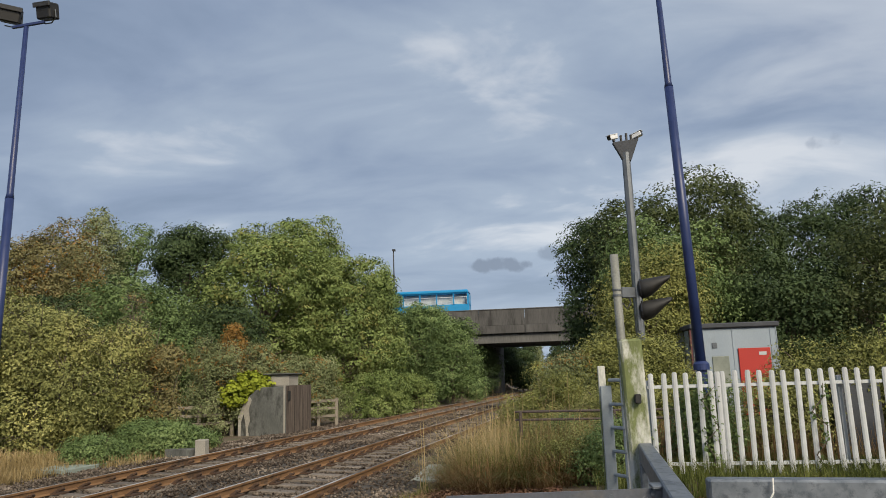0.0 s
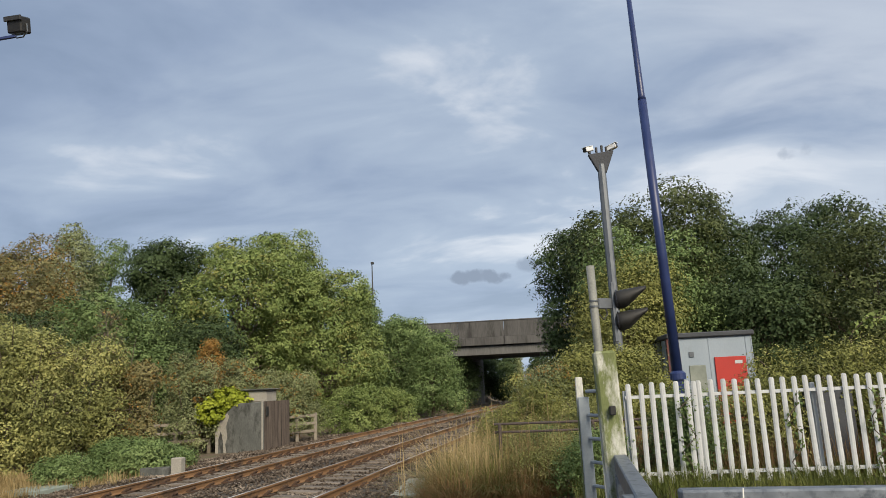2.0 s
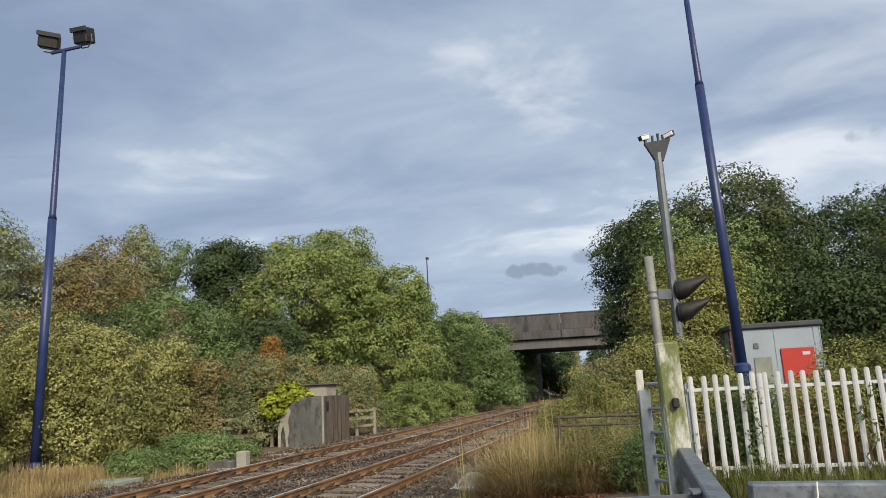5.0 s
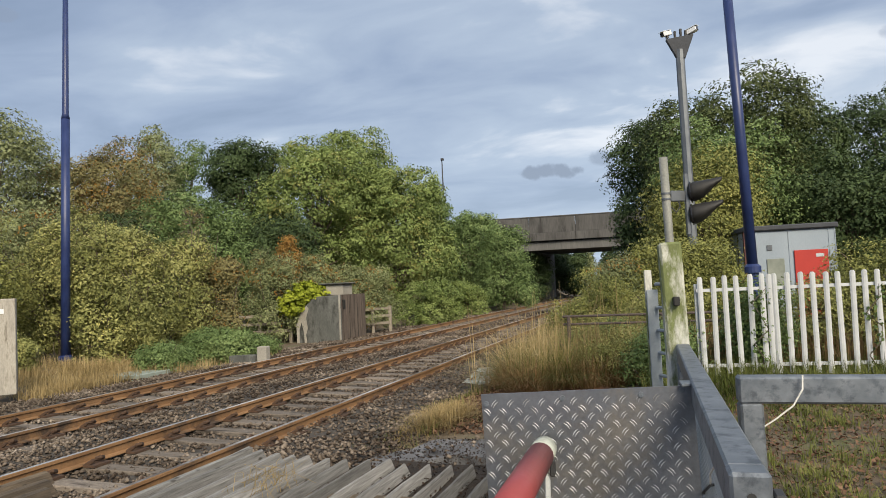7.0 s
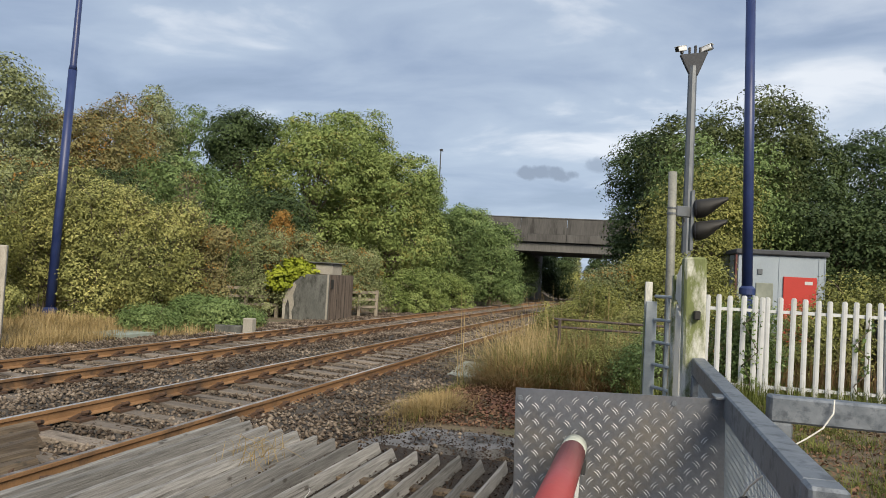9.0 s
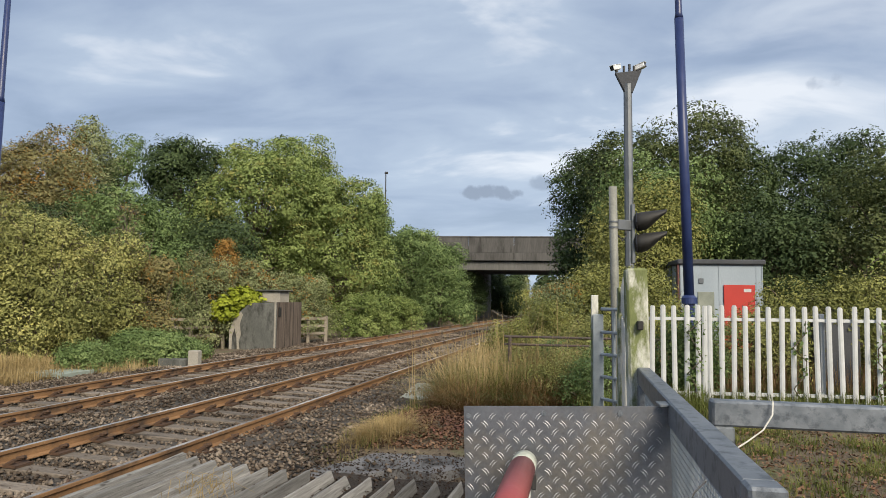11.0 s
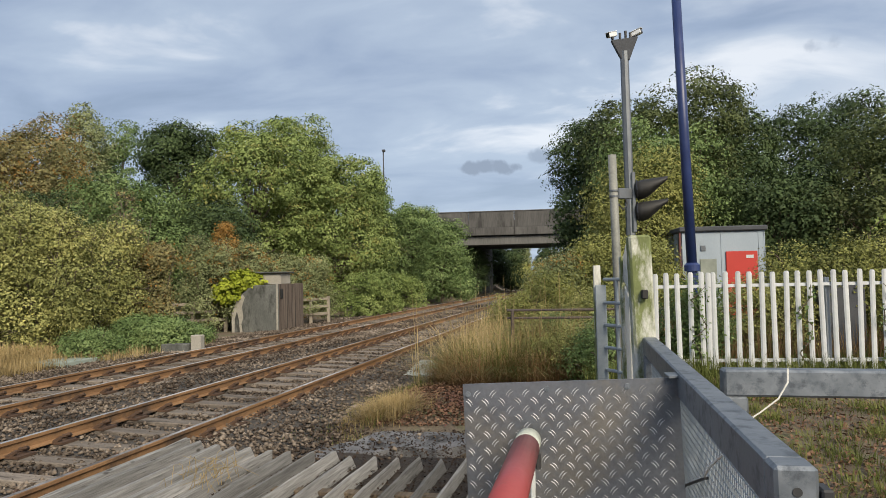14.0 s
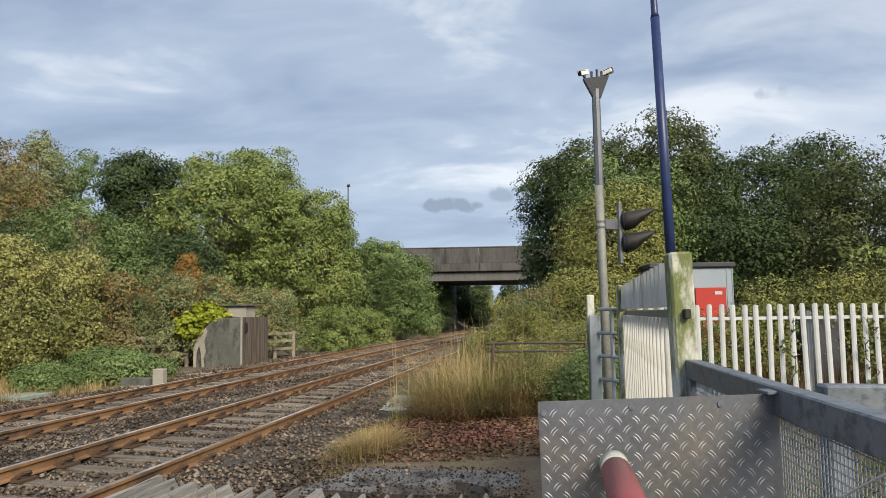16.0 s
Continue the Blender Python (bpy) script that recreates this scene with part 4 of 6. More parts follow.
def build_palisade():
    fence = empty("palisade_fence")
    tagged(fence, "white palisade fence with rounded pickets and creepers", "fence")
    bm = bmesh.new()
    prof = [(-0.038, 0), (-0.014, 0.014), (0.014, 0.014), (0.038, 0)]
    H = 1.46
    levels = [(0, 1), (H - 0.03, 1), (H - 0.01, 0.8), (H, 0.45)]
    fr, bk = [], []
    for z, k in levels:
        fr.append([bm.verts.new((u * k, -v, z)) for u, v in prof])
        bk.append([bm.verts.new((u * k, -v + 0.007, z)) for u, v in prof])
    for g, s in ((fr, 1), (bk, -1)):
        for a, b in zip(g[:-1], g[1:]):
            for j in range(3):
                q = (a[j], a[j + 1], b[j + 1], b[j])
                bm.faces.new(q if s > 0 else q[::-1])
    for k in range(3):
        for j in (0, 3):
            bm.faces.new((fr[k][j], fr[k + 1][j], bk[k + 1][j], bk[k][j]))
    for j in range(3):
        bm.faces.new((fr[-1][j], fr[-1][j + 1], bk[-1][j + 1], bk[-1][j]))
    bmesh.ops.recalc_face_normals(bm, faces=bm.faces[:])
    picket_me = mesh_of(bm, "picket", M["white_paint"])
    rng = random.Random(4)
    xs = [2.31 + 0.172 * k for k in range(55)]
    xs.insert(5, 3.26)
    for x in xs:
        y = 11.1 - 0.012 * (x - 3)
        ob = new("picket", picket_me)
        ob.parent = fence
        ob.matrix_world = pose(x, y, 0.45 + rng.uniform(-0.012, 0.008), rng.uniform(-0.6, 0.6), rng.uniform(-0.8, 0.8), rng.uniform(-3, 3))
    for z in (0.58, 1.70):
        bm = beam(bmesh.new(), (2.25, 11.13, z), (11.8, 11.02, z), 0.008, 0.045, 0.001)
        part("rail", bm, M["white_paint"], fence)
        bm = beam(bmesh.new(), (2.25, 11.16, z + 0.02), (11.8, 11.05, z + 0.02), 0.05, 0.008, 0.001)
        part("rail_flange", bm, M["white_paint"], fence)
    for x in (2.26, 5.0, 7.75, 10.5):
        bm = box(bmesh.new(), x - 0.03, x + 0.03, 11.17, 11.23, 0.2, 1.80, 0.004)
        part("post", bm, M["white_paint"], fence)
    # far verge: stub of white pickets by the lamp column
    fence2 = empty("palisade_fence")
    tagged(fence2, "short white palisade fence half hidden in shrubs", "fence")
    for k in range(9):
        x, y = -16.2 + 0.28 * k, 15.3 + 0.06 * k
        ob = new("picket", picket_me)
        ob.parent = fence2
        ob.matrix_world = pose(x, y, height(x, y) - 0.05, 0, rng.uniform(-2, 2), 20)
    bm = beam(bmesh.new(), (-16.3, 15.33, 1.2), (-13.9, 15.85, 1.2), 0.02, 0.05, 0.002)
    part("rail", bm, M["white_paint"], fence2)


# ---- poles and signals ----
def build_signal():
    sig = empty("crossing_signal")
    tagged(sig, "level crossing signal seen from behind, black hoods on a pole", "signal")
    bm = tube(bmesh.new(), [(1.84, 10.22, 0.1), (1.815, 10.22, 2.2), (1.795, 10.22, 3.6)], [0.062, 0.06, 0.058], 14)
    part("pole", bm, M["sig_pole"], sig, "aged grey steel pole", True)
    for z in (3.01, 3.09):
        bm = tube(bmesh.new(), [(1.803, 10.22, z - 0.012), (1.803, 10.22, z + 0.012)], 0.068, 14)
        part("clamp", bm, M["grey_pole"], sig)
    bm = beam(bmesh.new(), (1.855, 10.22, 3.05), (2.08, 10.35, 3.05), 0.07, 0.15, 0.01)
    part("arm", bm, M["grey_pole"], sig)
    bm = beam(bmesh.new(), (2.095, 10.36, 2.50), (2.095, 10.36, 3.36), 0.05, 0.14, 0.008, (0, 1, 0))
    part("backboard", bm, M["grey_pole"], sig, "narrow grey backboard seen edge on")
    for z in (3.10, 2.785):
        bm = bmesh.new()
        # hood: a round shell, longer on top, tapering outward
        n, rows = 20, []
        for t, r, droop in ((0.0, 0.12, 0.0), (0.03, 0.16, 0.0), (0.10, 0.174, 0.0), (0.22, 0.162, 0.016), (0.35, 0.12, 0.058), (0.43, 0.075, 0.10), (0.46, 0.05, 0.125)):
            ring = []
            for j in range(n):
                a = 2 * math.pi * j / n
                cut = max(0.0, -math.sin(a)) * t * 0.25
                ring.append(bm.verts.new((t - cut, 0.86 * r * math.cos(a), 0.86 * (r * math.sin(a) * 0.92 + droop))))
            rows.append(ring)
        for a_, b_ in zip(rows[:-1], rows[1:]):
            for j in range(n):
                bm.faces.new((a_[j], a_[(j + 1) % n], b_[(j + 1) % n], b_[j]))
        bm.faces.new(rows[0][::-1])
        bmesh.ops.recalc_face_normals(bm, faces=bm.faces[:])
        ob = part("hood", bm, M["hood"], sig, "black lamp hood", True)
        ob.modifiers.new("thick", "SOLIDIFY").thickness = 0.006
        ob.matrix_world = pose(2.12, 10.36, z, 0, -4, -12)
        bm = tube(bmesh.new(), [(0.0, 0, 0), (0.015, 0, 0)], [0.15, 0.15], 20)
        lens = part("lens", bm, M["lens_dark"], ob, "dark unlit lens")
        lens.matrix_local = pose(0.03, 0, 0)
    bm = tube(bmesh.new(), [(1.95, 10.27, 3.06), (1.99, 10.27, 2.9), (1.93, 10.25, 2.82), (1.87, 10.24, 2.9)], 0.012, 6)
    part("cable", bm, M["black"], sig, "black cable loop")


def build_cctv():
    c = empty("camera_mast")
    tagged(c, "grey steel mast carrying two white surveillance cameras", "camera mast")
    x, y = 2.88, 15.7
    bm = bmesh.new()
    tube(bm, [(x, y, 0.2), (x - 0.005, y, 3.3), (x - 0.02, y, 6.75)], [0.105, 0.098, 0.09], 8)
    part("mast", bm, M["grey_pole"], c, "octagonal grey steel mast")
    bm = bmesh.new()
    fr = [bm.verts.new((x + u, y - 0.06, z)) for u, z in ((-0.30, 7.0), (0.28, 7.05), (0.085, 6.55), (-0.085, 6.55))]
    bk = [bm.verts.new((v.co.x, y + 0.06, v.co.z)) for v in fr]
    bm.faces.new(fr), bm.faces.new(bk[::-1])
    for j in range(4):
        bm.faces.new((fr[j], bk[j], bk[(j + 1) % 4], fr[(j + 1) % 4]))
    bmesh.ops.recalc_face_normals(bm, faces=bm.faces[:])
    bmesh.ops.bevel(bm, geom=bm.edges[:], offset=0.012, segments=1, affect="EDGES")
    part("bracket", bm, M["cabin_roof"], c, "tapering steel head bracket")
    for sx, rz, rx in ((-0.27, -52, 16), (0.24, 58, -14)):
        body = part("camera_body", box(bmesh.new(), -0.058, 0.058, -0.13, 0.11, -0.05, 0.05, 0.012), M["cam_white"], c, "white camera housing")
        body.matrix_world = pose(x + sx, y, 7.13, rx, 0, rz)
        hood = part("sun_shield", box(bmesh.new(), -0.066, 0.066, -0.155, 0.115, 0.053, 0.064, 0.004), M["cam_white"], body)
        win = part("lens_window", box(bmesh.new(), -0.048, 0.048, -0.139, -0.131, -0.042, 0.042), M["lens_dark"], body, "dark glass front")
        bm = tube(bmesh.new(), [(x + sx * 0.95, y, 7.03), (x + sx * 0.98, y, 7.12)], 0.035, 8)
        part("swivel", bm, M["black"], c)
    for u in (-0.10, 0.02, 0.12):
        bm = tube(bmesh.new(), [(x + u, y, 7.03), (x + u, y, 7.16 + 0.04 * (u == 0.02))], [0.025, 0.03], 8)
        part("fixing", bm, M["black"], c)
    k = 1.4
    c.location, c.scale = (0.575 * (1 - k), -0.136 * (1 - k), 1.95 * (1 - k)), (k, k, k)


def build_lamp_column(base, top, leans, flood, label, g=1.0):
    """A stepped dark blue column, leaning a little as it stands; flood: two floodlights on a crossarm."""
    lamp = empty("floodlight_column")
    tagged(lamp, label, "lamp post", "floodlight columns")
    b, t = Vector(base), Vector(top)
    p = lambda k: b.lerp(t, k)  # noqa: E731
    ln = (t - b).length
    k0 = leans
    bm = tube(bmesh.new(), [p(0), p(k0)], [0.148 * g, 0.135 * g], 18)
    part("lower_tube", bm, M["blue"], lamp, smooth=True)
    bm = tube(bmesh.new(), [p(k0), p(k0 + 0.012), p(1)], [0.137 * g, 0.105 * g, 0.075 * g], 18)
    part("upper_tube", bm, M["blue"], lamp, smooth=True)
    bm = tube(bmesh.new(), [p(0), p(0) + Vector((0, 0, 0.10)), p(0) + Vector((0, 0, 0.14))], [0.225 * g, 0.225 * g, 0.16 * g], 18)
    part("flange", bm, M["blue"], lamp)
    bm = tube(bmesh.new(), [p(0) - Vector((0, 0, 2.2)), p(0)], [0.15 * g, 0.15 * g], 14)
    part("root_tube", bm, M["blue"], lamp)
    if flood:
        bm = beam(bmesh.new(), t + Vector((-0.42, 0.0, 0.02)), t + Vector((0.55, 0, 0.10)), 0.07, 0.08, 0.008)
        part("crossarm", bm, M["blue"], lamp)
        for dx, rz in ((-0.5, 28), (0.62, -14)):
            fl = part("floodlight", box(bmesh.new(), -0.27, 0.27, -0.17, 0.17, -0.20, 0.24, 0.035), M["hood"], lamp, "black floodlight")
            fl.matrix_world = Matrix.Translation(t + Vector((dx, 0, 0.38))) @ pose(0, 0, 0, 14, 6, rz)
            part("visor", box(bmesh.new(), -0.31, 0.31, -0.22, -0.16, 0.12, 0.25, 0.01), M["black"], fl)
            bm = bmesh.new()
            tube(bm, [(0.29, 0, 0.05), (0.30, 0, -0.16), (0.12, 0, -0.30), (-0.12, 0, -0.30)], 0.018, 6)
            part("yoke", bm, M["grey_pole"], fl)


# ---- bridge, bus, distance ----
def build_bridge():
    br = empty("road_bridge")
    tagged(br, "grey concrete road bridge over the railway", "bridge")
    x0, x1 = -16.0, 20.0
    n = 9
    for k in range(n):
        a, b = x0 + (x1 - x0) * k / n, x0 + (x1 - x0) * (k + 1) / n
        bm = box(bmesh.new(), a + 0.012, b - 0.012, 62.7, 63.0, 6.15, 7.5, 0.02)
        part("parapet_panel", bm, M["bridge"], br)
        bm = box(bmesh.new(), a + 0.012, b - 0.012, 62.62, 63.0, 5.45, 6.145, 0.02)
        part("fascia_panel", bm, M["bridge"], br)
    bm = box(bmesh.new(), x0, x1, 62.66, 63.05, 7.504, 7.60, 0.02)
    part("coping", bm, M["bridge"], br)
    bm = box(bmesh.new(), x0, x1, 62.95, 63.5, 4.62, 5.38, 0.03)
    part("edge_beam", bm, M["bridge_beam"], br)
    bm = box(bmesh.new(), x0, x1, 63.51, 77, 4.75, 6.8)
    part("deck", bm, M["bridge"], br)
    bm = box(bmesh.new(), x0, x1, 76.7, 77.0, 6.81, 7.5, 0.02)
    part("parapet_panel", bm, M["bridge"], br)
    for side, nm in ((6.9, "abutment"), (-8.0, "abutment")):
        bm = bmesh.new()
        q = [along(y, side)[0] for y in (68.5, 77.0)]
        w = 3.0 if side > 0 else -3.0
        vs = [bm.verts.new((p.x - o, p.y, z)) for z in (-0.5, 4.74) for p, o in ((q[0], 0), (q[1], 0), (q[1], w), (q[0], w))]
        for f in ((0, 1, 2, 3), (4, 5, 6, 7), (0, 1, 5, 4), (1, 2, 6, 5), (2, 3, 7, 6), (3, 0, 4, 7)):
            bm.faces.new([vs[j] for j in f])
        bmesh.ops.recalc_face_normals(bm, faces=bm.faces[:])
        part(nm, bm, M["bridge"], br)
    bm = box(bmesh.new(), -230, x0 - 0.01, 63, 77, 4.0, 6.79)
    tagged(part("road_embankment", bm, M["asphalt"], None, "asphalt road on the embankment", kind="structure"), category="road")
    # lamp column on the road
    sl = empty("street_lamp")
    tagged(sl, "slim dark street lamp column above the trees", "street lamp")
    bm = tube(bmesh.new(), [(-13.5, 73.4, 6.79), (-13.52, 73.4, 15.2)], [0.10, 0.055], 8)
    part("column", bm, M["black"], sl)
    bm = box(bmesh.new(), -13.62, -13.3, 73.2, 73.5, 15.1, 15.32, 0.03)
    part("lantern", bm, M["black"], sl)
    # low bushes on the parapet edge
    return br


def build_bus():
    bus = empty("bus")
    tagged(bus, "bright blue single-deck bus crossing the bridge", "bus")
    L2, W2 = 5.6, 1.25
    part("lower_body", box(bmesh.new(), -L2, L2, -W2, W2, 0.35, 1.72, 0.08), M["bus_blue"], bus)
    part("roof", box(bmesh.new(), -L2 + 0.02, L2 - 0.02, -W2 + 0.02, W2 - 0.02, 2.72, 3.1, 0.14), M["bus_blue"], bus)
    part("interior", box(bmesh.new(), -L2 + 0.25, L2 - 0.35, -0.5, 0.3, 1.73, 2.71), M["bus_inside"], bus, "pale bus interior")
    xs = [-L2 + 0.04, -3.9, -2.3, -0.7, 0.9, 2.5, 4.1, L2 - 0.16]
    for s in (-1, 1):
        for x in xs:
            part("pillar", box(bmesh.new(), x, x + 0.12, s * W2 - 0.05, s * W2 + 0.05 - 0.06 * s, 1.721, 2.719), M["bus_blue"], bus)
        for a, b in zip(xs[:-1], xs[1:]):
            part("window_frame", box(bmesh.new(), a + 0.13, b - 0.01, s * (W2 - 0.02) - 0.015, s * (W2 - 0.02) + 0.015, 2.38, 2.42), M["cam_white"], bus, "pale window bar")
    part("rear_panel", box(bmesh.new(), L2 - 0.06, L2 - 0.01, -W2 + 0.06, W2 - 0.06, 1.721, 2.719), M["bus_blue"], bus)
    for x in (-3.4, 2.9):
        for s in (-1, 1):
            w = part("wheel", tube(bmesh.new(), [(x, s * 0.95, 0.5), (x, s * 1.22, 0.5)], 0.5, 20), M["black"], bus)
            part("rim", tube(bmesh.new(), [(x, s * 1.221, 0.5), (x, s * 1.235, 0.5)], 0.28, 14), M["grey_pole"], w)
    return bus


def build_distance():
    h = empty("house")
    tagged(h, "far brick house with a gabled tiled roof", "house")
    x0, x1, y0, y1 = 4.0, 10.0, 131, 139
    part("wall", box(bmesh.new(), x0, x1, y0, y1, -0.5, 2.5), M["brick"], h)
    bm = bmesh.new()
    prof = ((x0 - 0.2, 2.51), ((x0 + x1) / 2 - 1.2, 4.4), (x1 + 0.2, 2.51))
    fr = [bm.verts.new((x, y0 - 0.2, z)) for x, z in prof]
    bk = [bm.verts.new((x, y1 + 0.2, z)) for x, z in prof]
    bm.faces.new(fr), bm.faces.new(bk[::-1])
    for j in range(3):
        bm.faces.new((fr[j], bk[j], bk[(j + 1) % 3], fr[(j + 1) % 3]))
    bmesh.ops.recalc_face_normals(bm, faces=bm.faces[:])
    part("roof", bm, M["roof_tile"], h)
    for x in (4.9, 6.6):
        w = part("window", box(bmesh.new(), x, x + 0.9, y0 - 0.05, y0 - 0.004, 1.0, 2.0), M["cam_white"], h, "white window")
        part("pane", box(bmesh.new(), x + 0.08, x + 0.82, y0 - 0.06, y0 - 0.051, 1.08, 1.92), M["lens_dark"], w)
    part("porch", box(bmesh.new(), 3.2, 3.99, y0 + 0.5, y0 + 2, -0.5, 1.3), M["white_paint"], h, "white lean-to")


# ---- block, cabin, small things ----
def build_block():
    """Concrete relay hut beside the far track."""
    hut = empty("concrete_hut", (-8.65, 26.0, 0), 0)
    tagged(hut, "stained concrete trackside hut with a brown door side", "trackside hut")
    a = Matrix.Rotation(radians(-6), 4, "Z")
    bm = bmesh.new()
    z0, z1 = -0.35, 1.78
    front = [(-1.85, 0.75), (-1.62, 1.25), (-1.2, z1 - 0.14), (-0.9, z1 - 0.02), (0, z1), (0, z0), (-1.85, z0)]
    f = [bm.verts.new((x, 0, z)) for x, z in front]
    b = [bm.verts.new((x, 2.45, z)) for x, z in front]
    bm.faces.new(f), bm.faces.new(b[::-1])
    for j in range(len(f)):
        bm.faces.new((f[j], b[j], b[(j + 1) % len(f)], f[(j + 1) % len(f)]))
    bmesh.ops.recalc_face_normals(bm, faces=bm.faces[:])
    bmesh.ops.bevel(bm, geom=bm.edges[:], offset=0.025, segments=1, affect="EDGES")
    body = part("body", bm, M["concrete"], hut)
    bm = box(bmesh.new(), 0.004, 0.035, 0.05, 2.40, z0, z1 + 0.01, 0.006)
    panel = part("side_panel", bm, M["block_door"], hut, "brown streaked door panel")
    bm = box(bmesh.new(), -0.02, 0.045, -0.028, 0.05, z0, z1 + 0.02, 0.01)
    part("corner_strip", bm, M["concrete_pale"], hut)
    bm = box(bmesh.new(), 0.036, 0.075, 0.22, 0.42, 1.25, 1.6, 0.01)
    part("lock_box", bm, M["hood"], panel)
    bm = box(bmesh.new(), -0.92, -0.06, 0.5, 1.4, z1, z1 + 0.42, 0.02)
    part("vent_block", bm, M["concrete_pale"], hut, "pale concrete vent block")
    bm = box(bmesh.new(), -1.06, 0.05, 0.38, 1.52, z1 + 0.424, z1 + 0.48, 0.02)
    part("vent_cap", bm, M["concrete"], hut)
    bm = bmesh.new()
    outline = [(-1.84, -0.30), (-1.84, 0.72), (-1.62, 1.21), (-1.38, 1.42), (-1.30, 1.30), (-1.42, 0.95), (-1.36, 0.55), (-1.45, 0.30), (-1.40, 0.02), (-1.50, -0.1), (-1.54, 0.45), (-1.62, 0.80), (-1.72, 0.5), (-1.74, -0.30)]
    fr = [bm.verts.new((x, -0.012, z)) for x, z in outline]
    bk = [bm.verts.new((x, 0.03, z)) for x, z in outline]
    bm.faces.new(fr), bm.faces.new(bk[::-1])
    for j in range(len(fr)):
        bm.faces.new((fr[j], bk[j], bk[(j + 1) % len(fr)], fr[(j + 1) % len(fr)]))
    bmesh.ops.recalc_face_normals(bm, faces=bm.faces[:])
    part("render_patch", bm, M["concrete_pale"], hut, "pale cracked render on the sloping end")
    bm = box(bmesh.new(), 0.036, 0.06, 0.02, 0.07, z0, z1, 0.006)
    part("door_edge", bm, M["concrete"], hut)
    for y in (0.85, 1.6):
        part("door_joint", box(bmesh.new(), 0.0355, 0.042, y - 0.012, y + 0.012, z0, z1), M["hood"], hut)
    for o in hut.children:
        o.matrix_local = a
    return hut


def build_cabin():
    cab = empty("portable_cabin")
    tagged(cab, "pale grey portable cabin with a red door", "cabin")
    x0, x1, y0, y1, z0, z1 = 5.48, 8.0, 23.0, 27.0, 0.3, 3.15
    part("shell", box(bmesh.new(), x0, x1, y0, y1, z0, z1, 0.03), M["cabin"], cab)
    bm = box(bmesh.new(), x0 - 0.08, x1 + 0.06, y0 - 0.10, y1 + 0.1, z1 + 0.004, z1 + 0.16, 0.03)
    part("roof", bm, M["cabin_roof"], cab, "dark felt roof")
    for x in (x0 + 0.03, x0 + 1.2, x1 - 0.20, x1 - 0.03):
        bm = box(bmesh.new(), x - 0.012, x + 0.012, y0 - 0.016, y0 - 0.002, z0, z1)
        part("cover_strip", bm, M["cabin"], cab)
    for y in (23.4, 24.2, 25.0, 25.8):
        bm = box(bmesh.new(), x0 - 0.016, x0 - 0.002, y - 0.02, y + 0.02, z0, z1)
        part("cover_strip", bm, M["clip"], cab, "rust-stained joint strip")
    door = part("door", box(bmesh.new(), 6.80, 7.74, y0 - 0.05, y0 - 0.004, 0.45, 2.52, 0.01), M["red_door"], cab, "red painted door")
    part("door_sign", box(bmesh.new(), 7.40, 7.62, y0 - 0.058, y0 - 0.051, 2.30, 2.40), M["white_paint"], door)
    for y in (y0 - 0.03, y1 - 0.03):
        part("corner_frame", box(bmesh.new(), x0 - 0.07, x0 - 0.018, y, y + 0.06, z0 - 0.1, z1), M["maroon"], cab, "maroon steel corner frame")
    win = part("window", box(bmesh.new(), 6.02, 6.52, y0 - 0.03, y0 - 0.004, 1.45, 2.30, 0.012), M["window_dim"], cab, "frosted window with rounded corners")
    part("vent", box(bmesh.new(), 6.05, 6.2, y0 - 0.03, y0 - 0.004, 2.55, 2.72, 0.01), M["grey_pole"], cab)


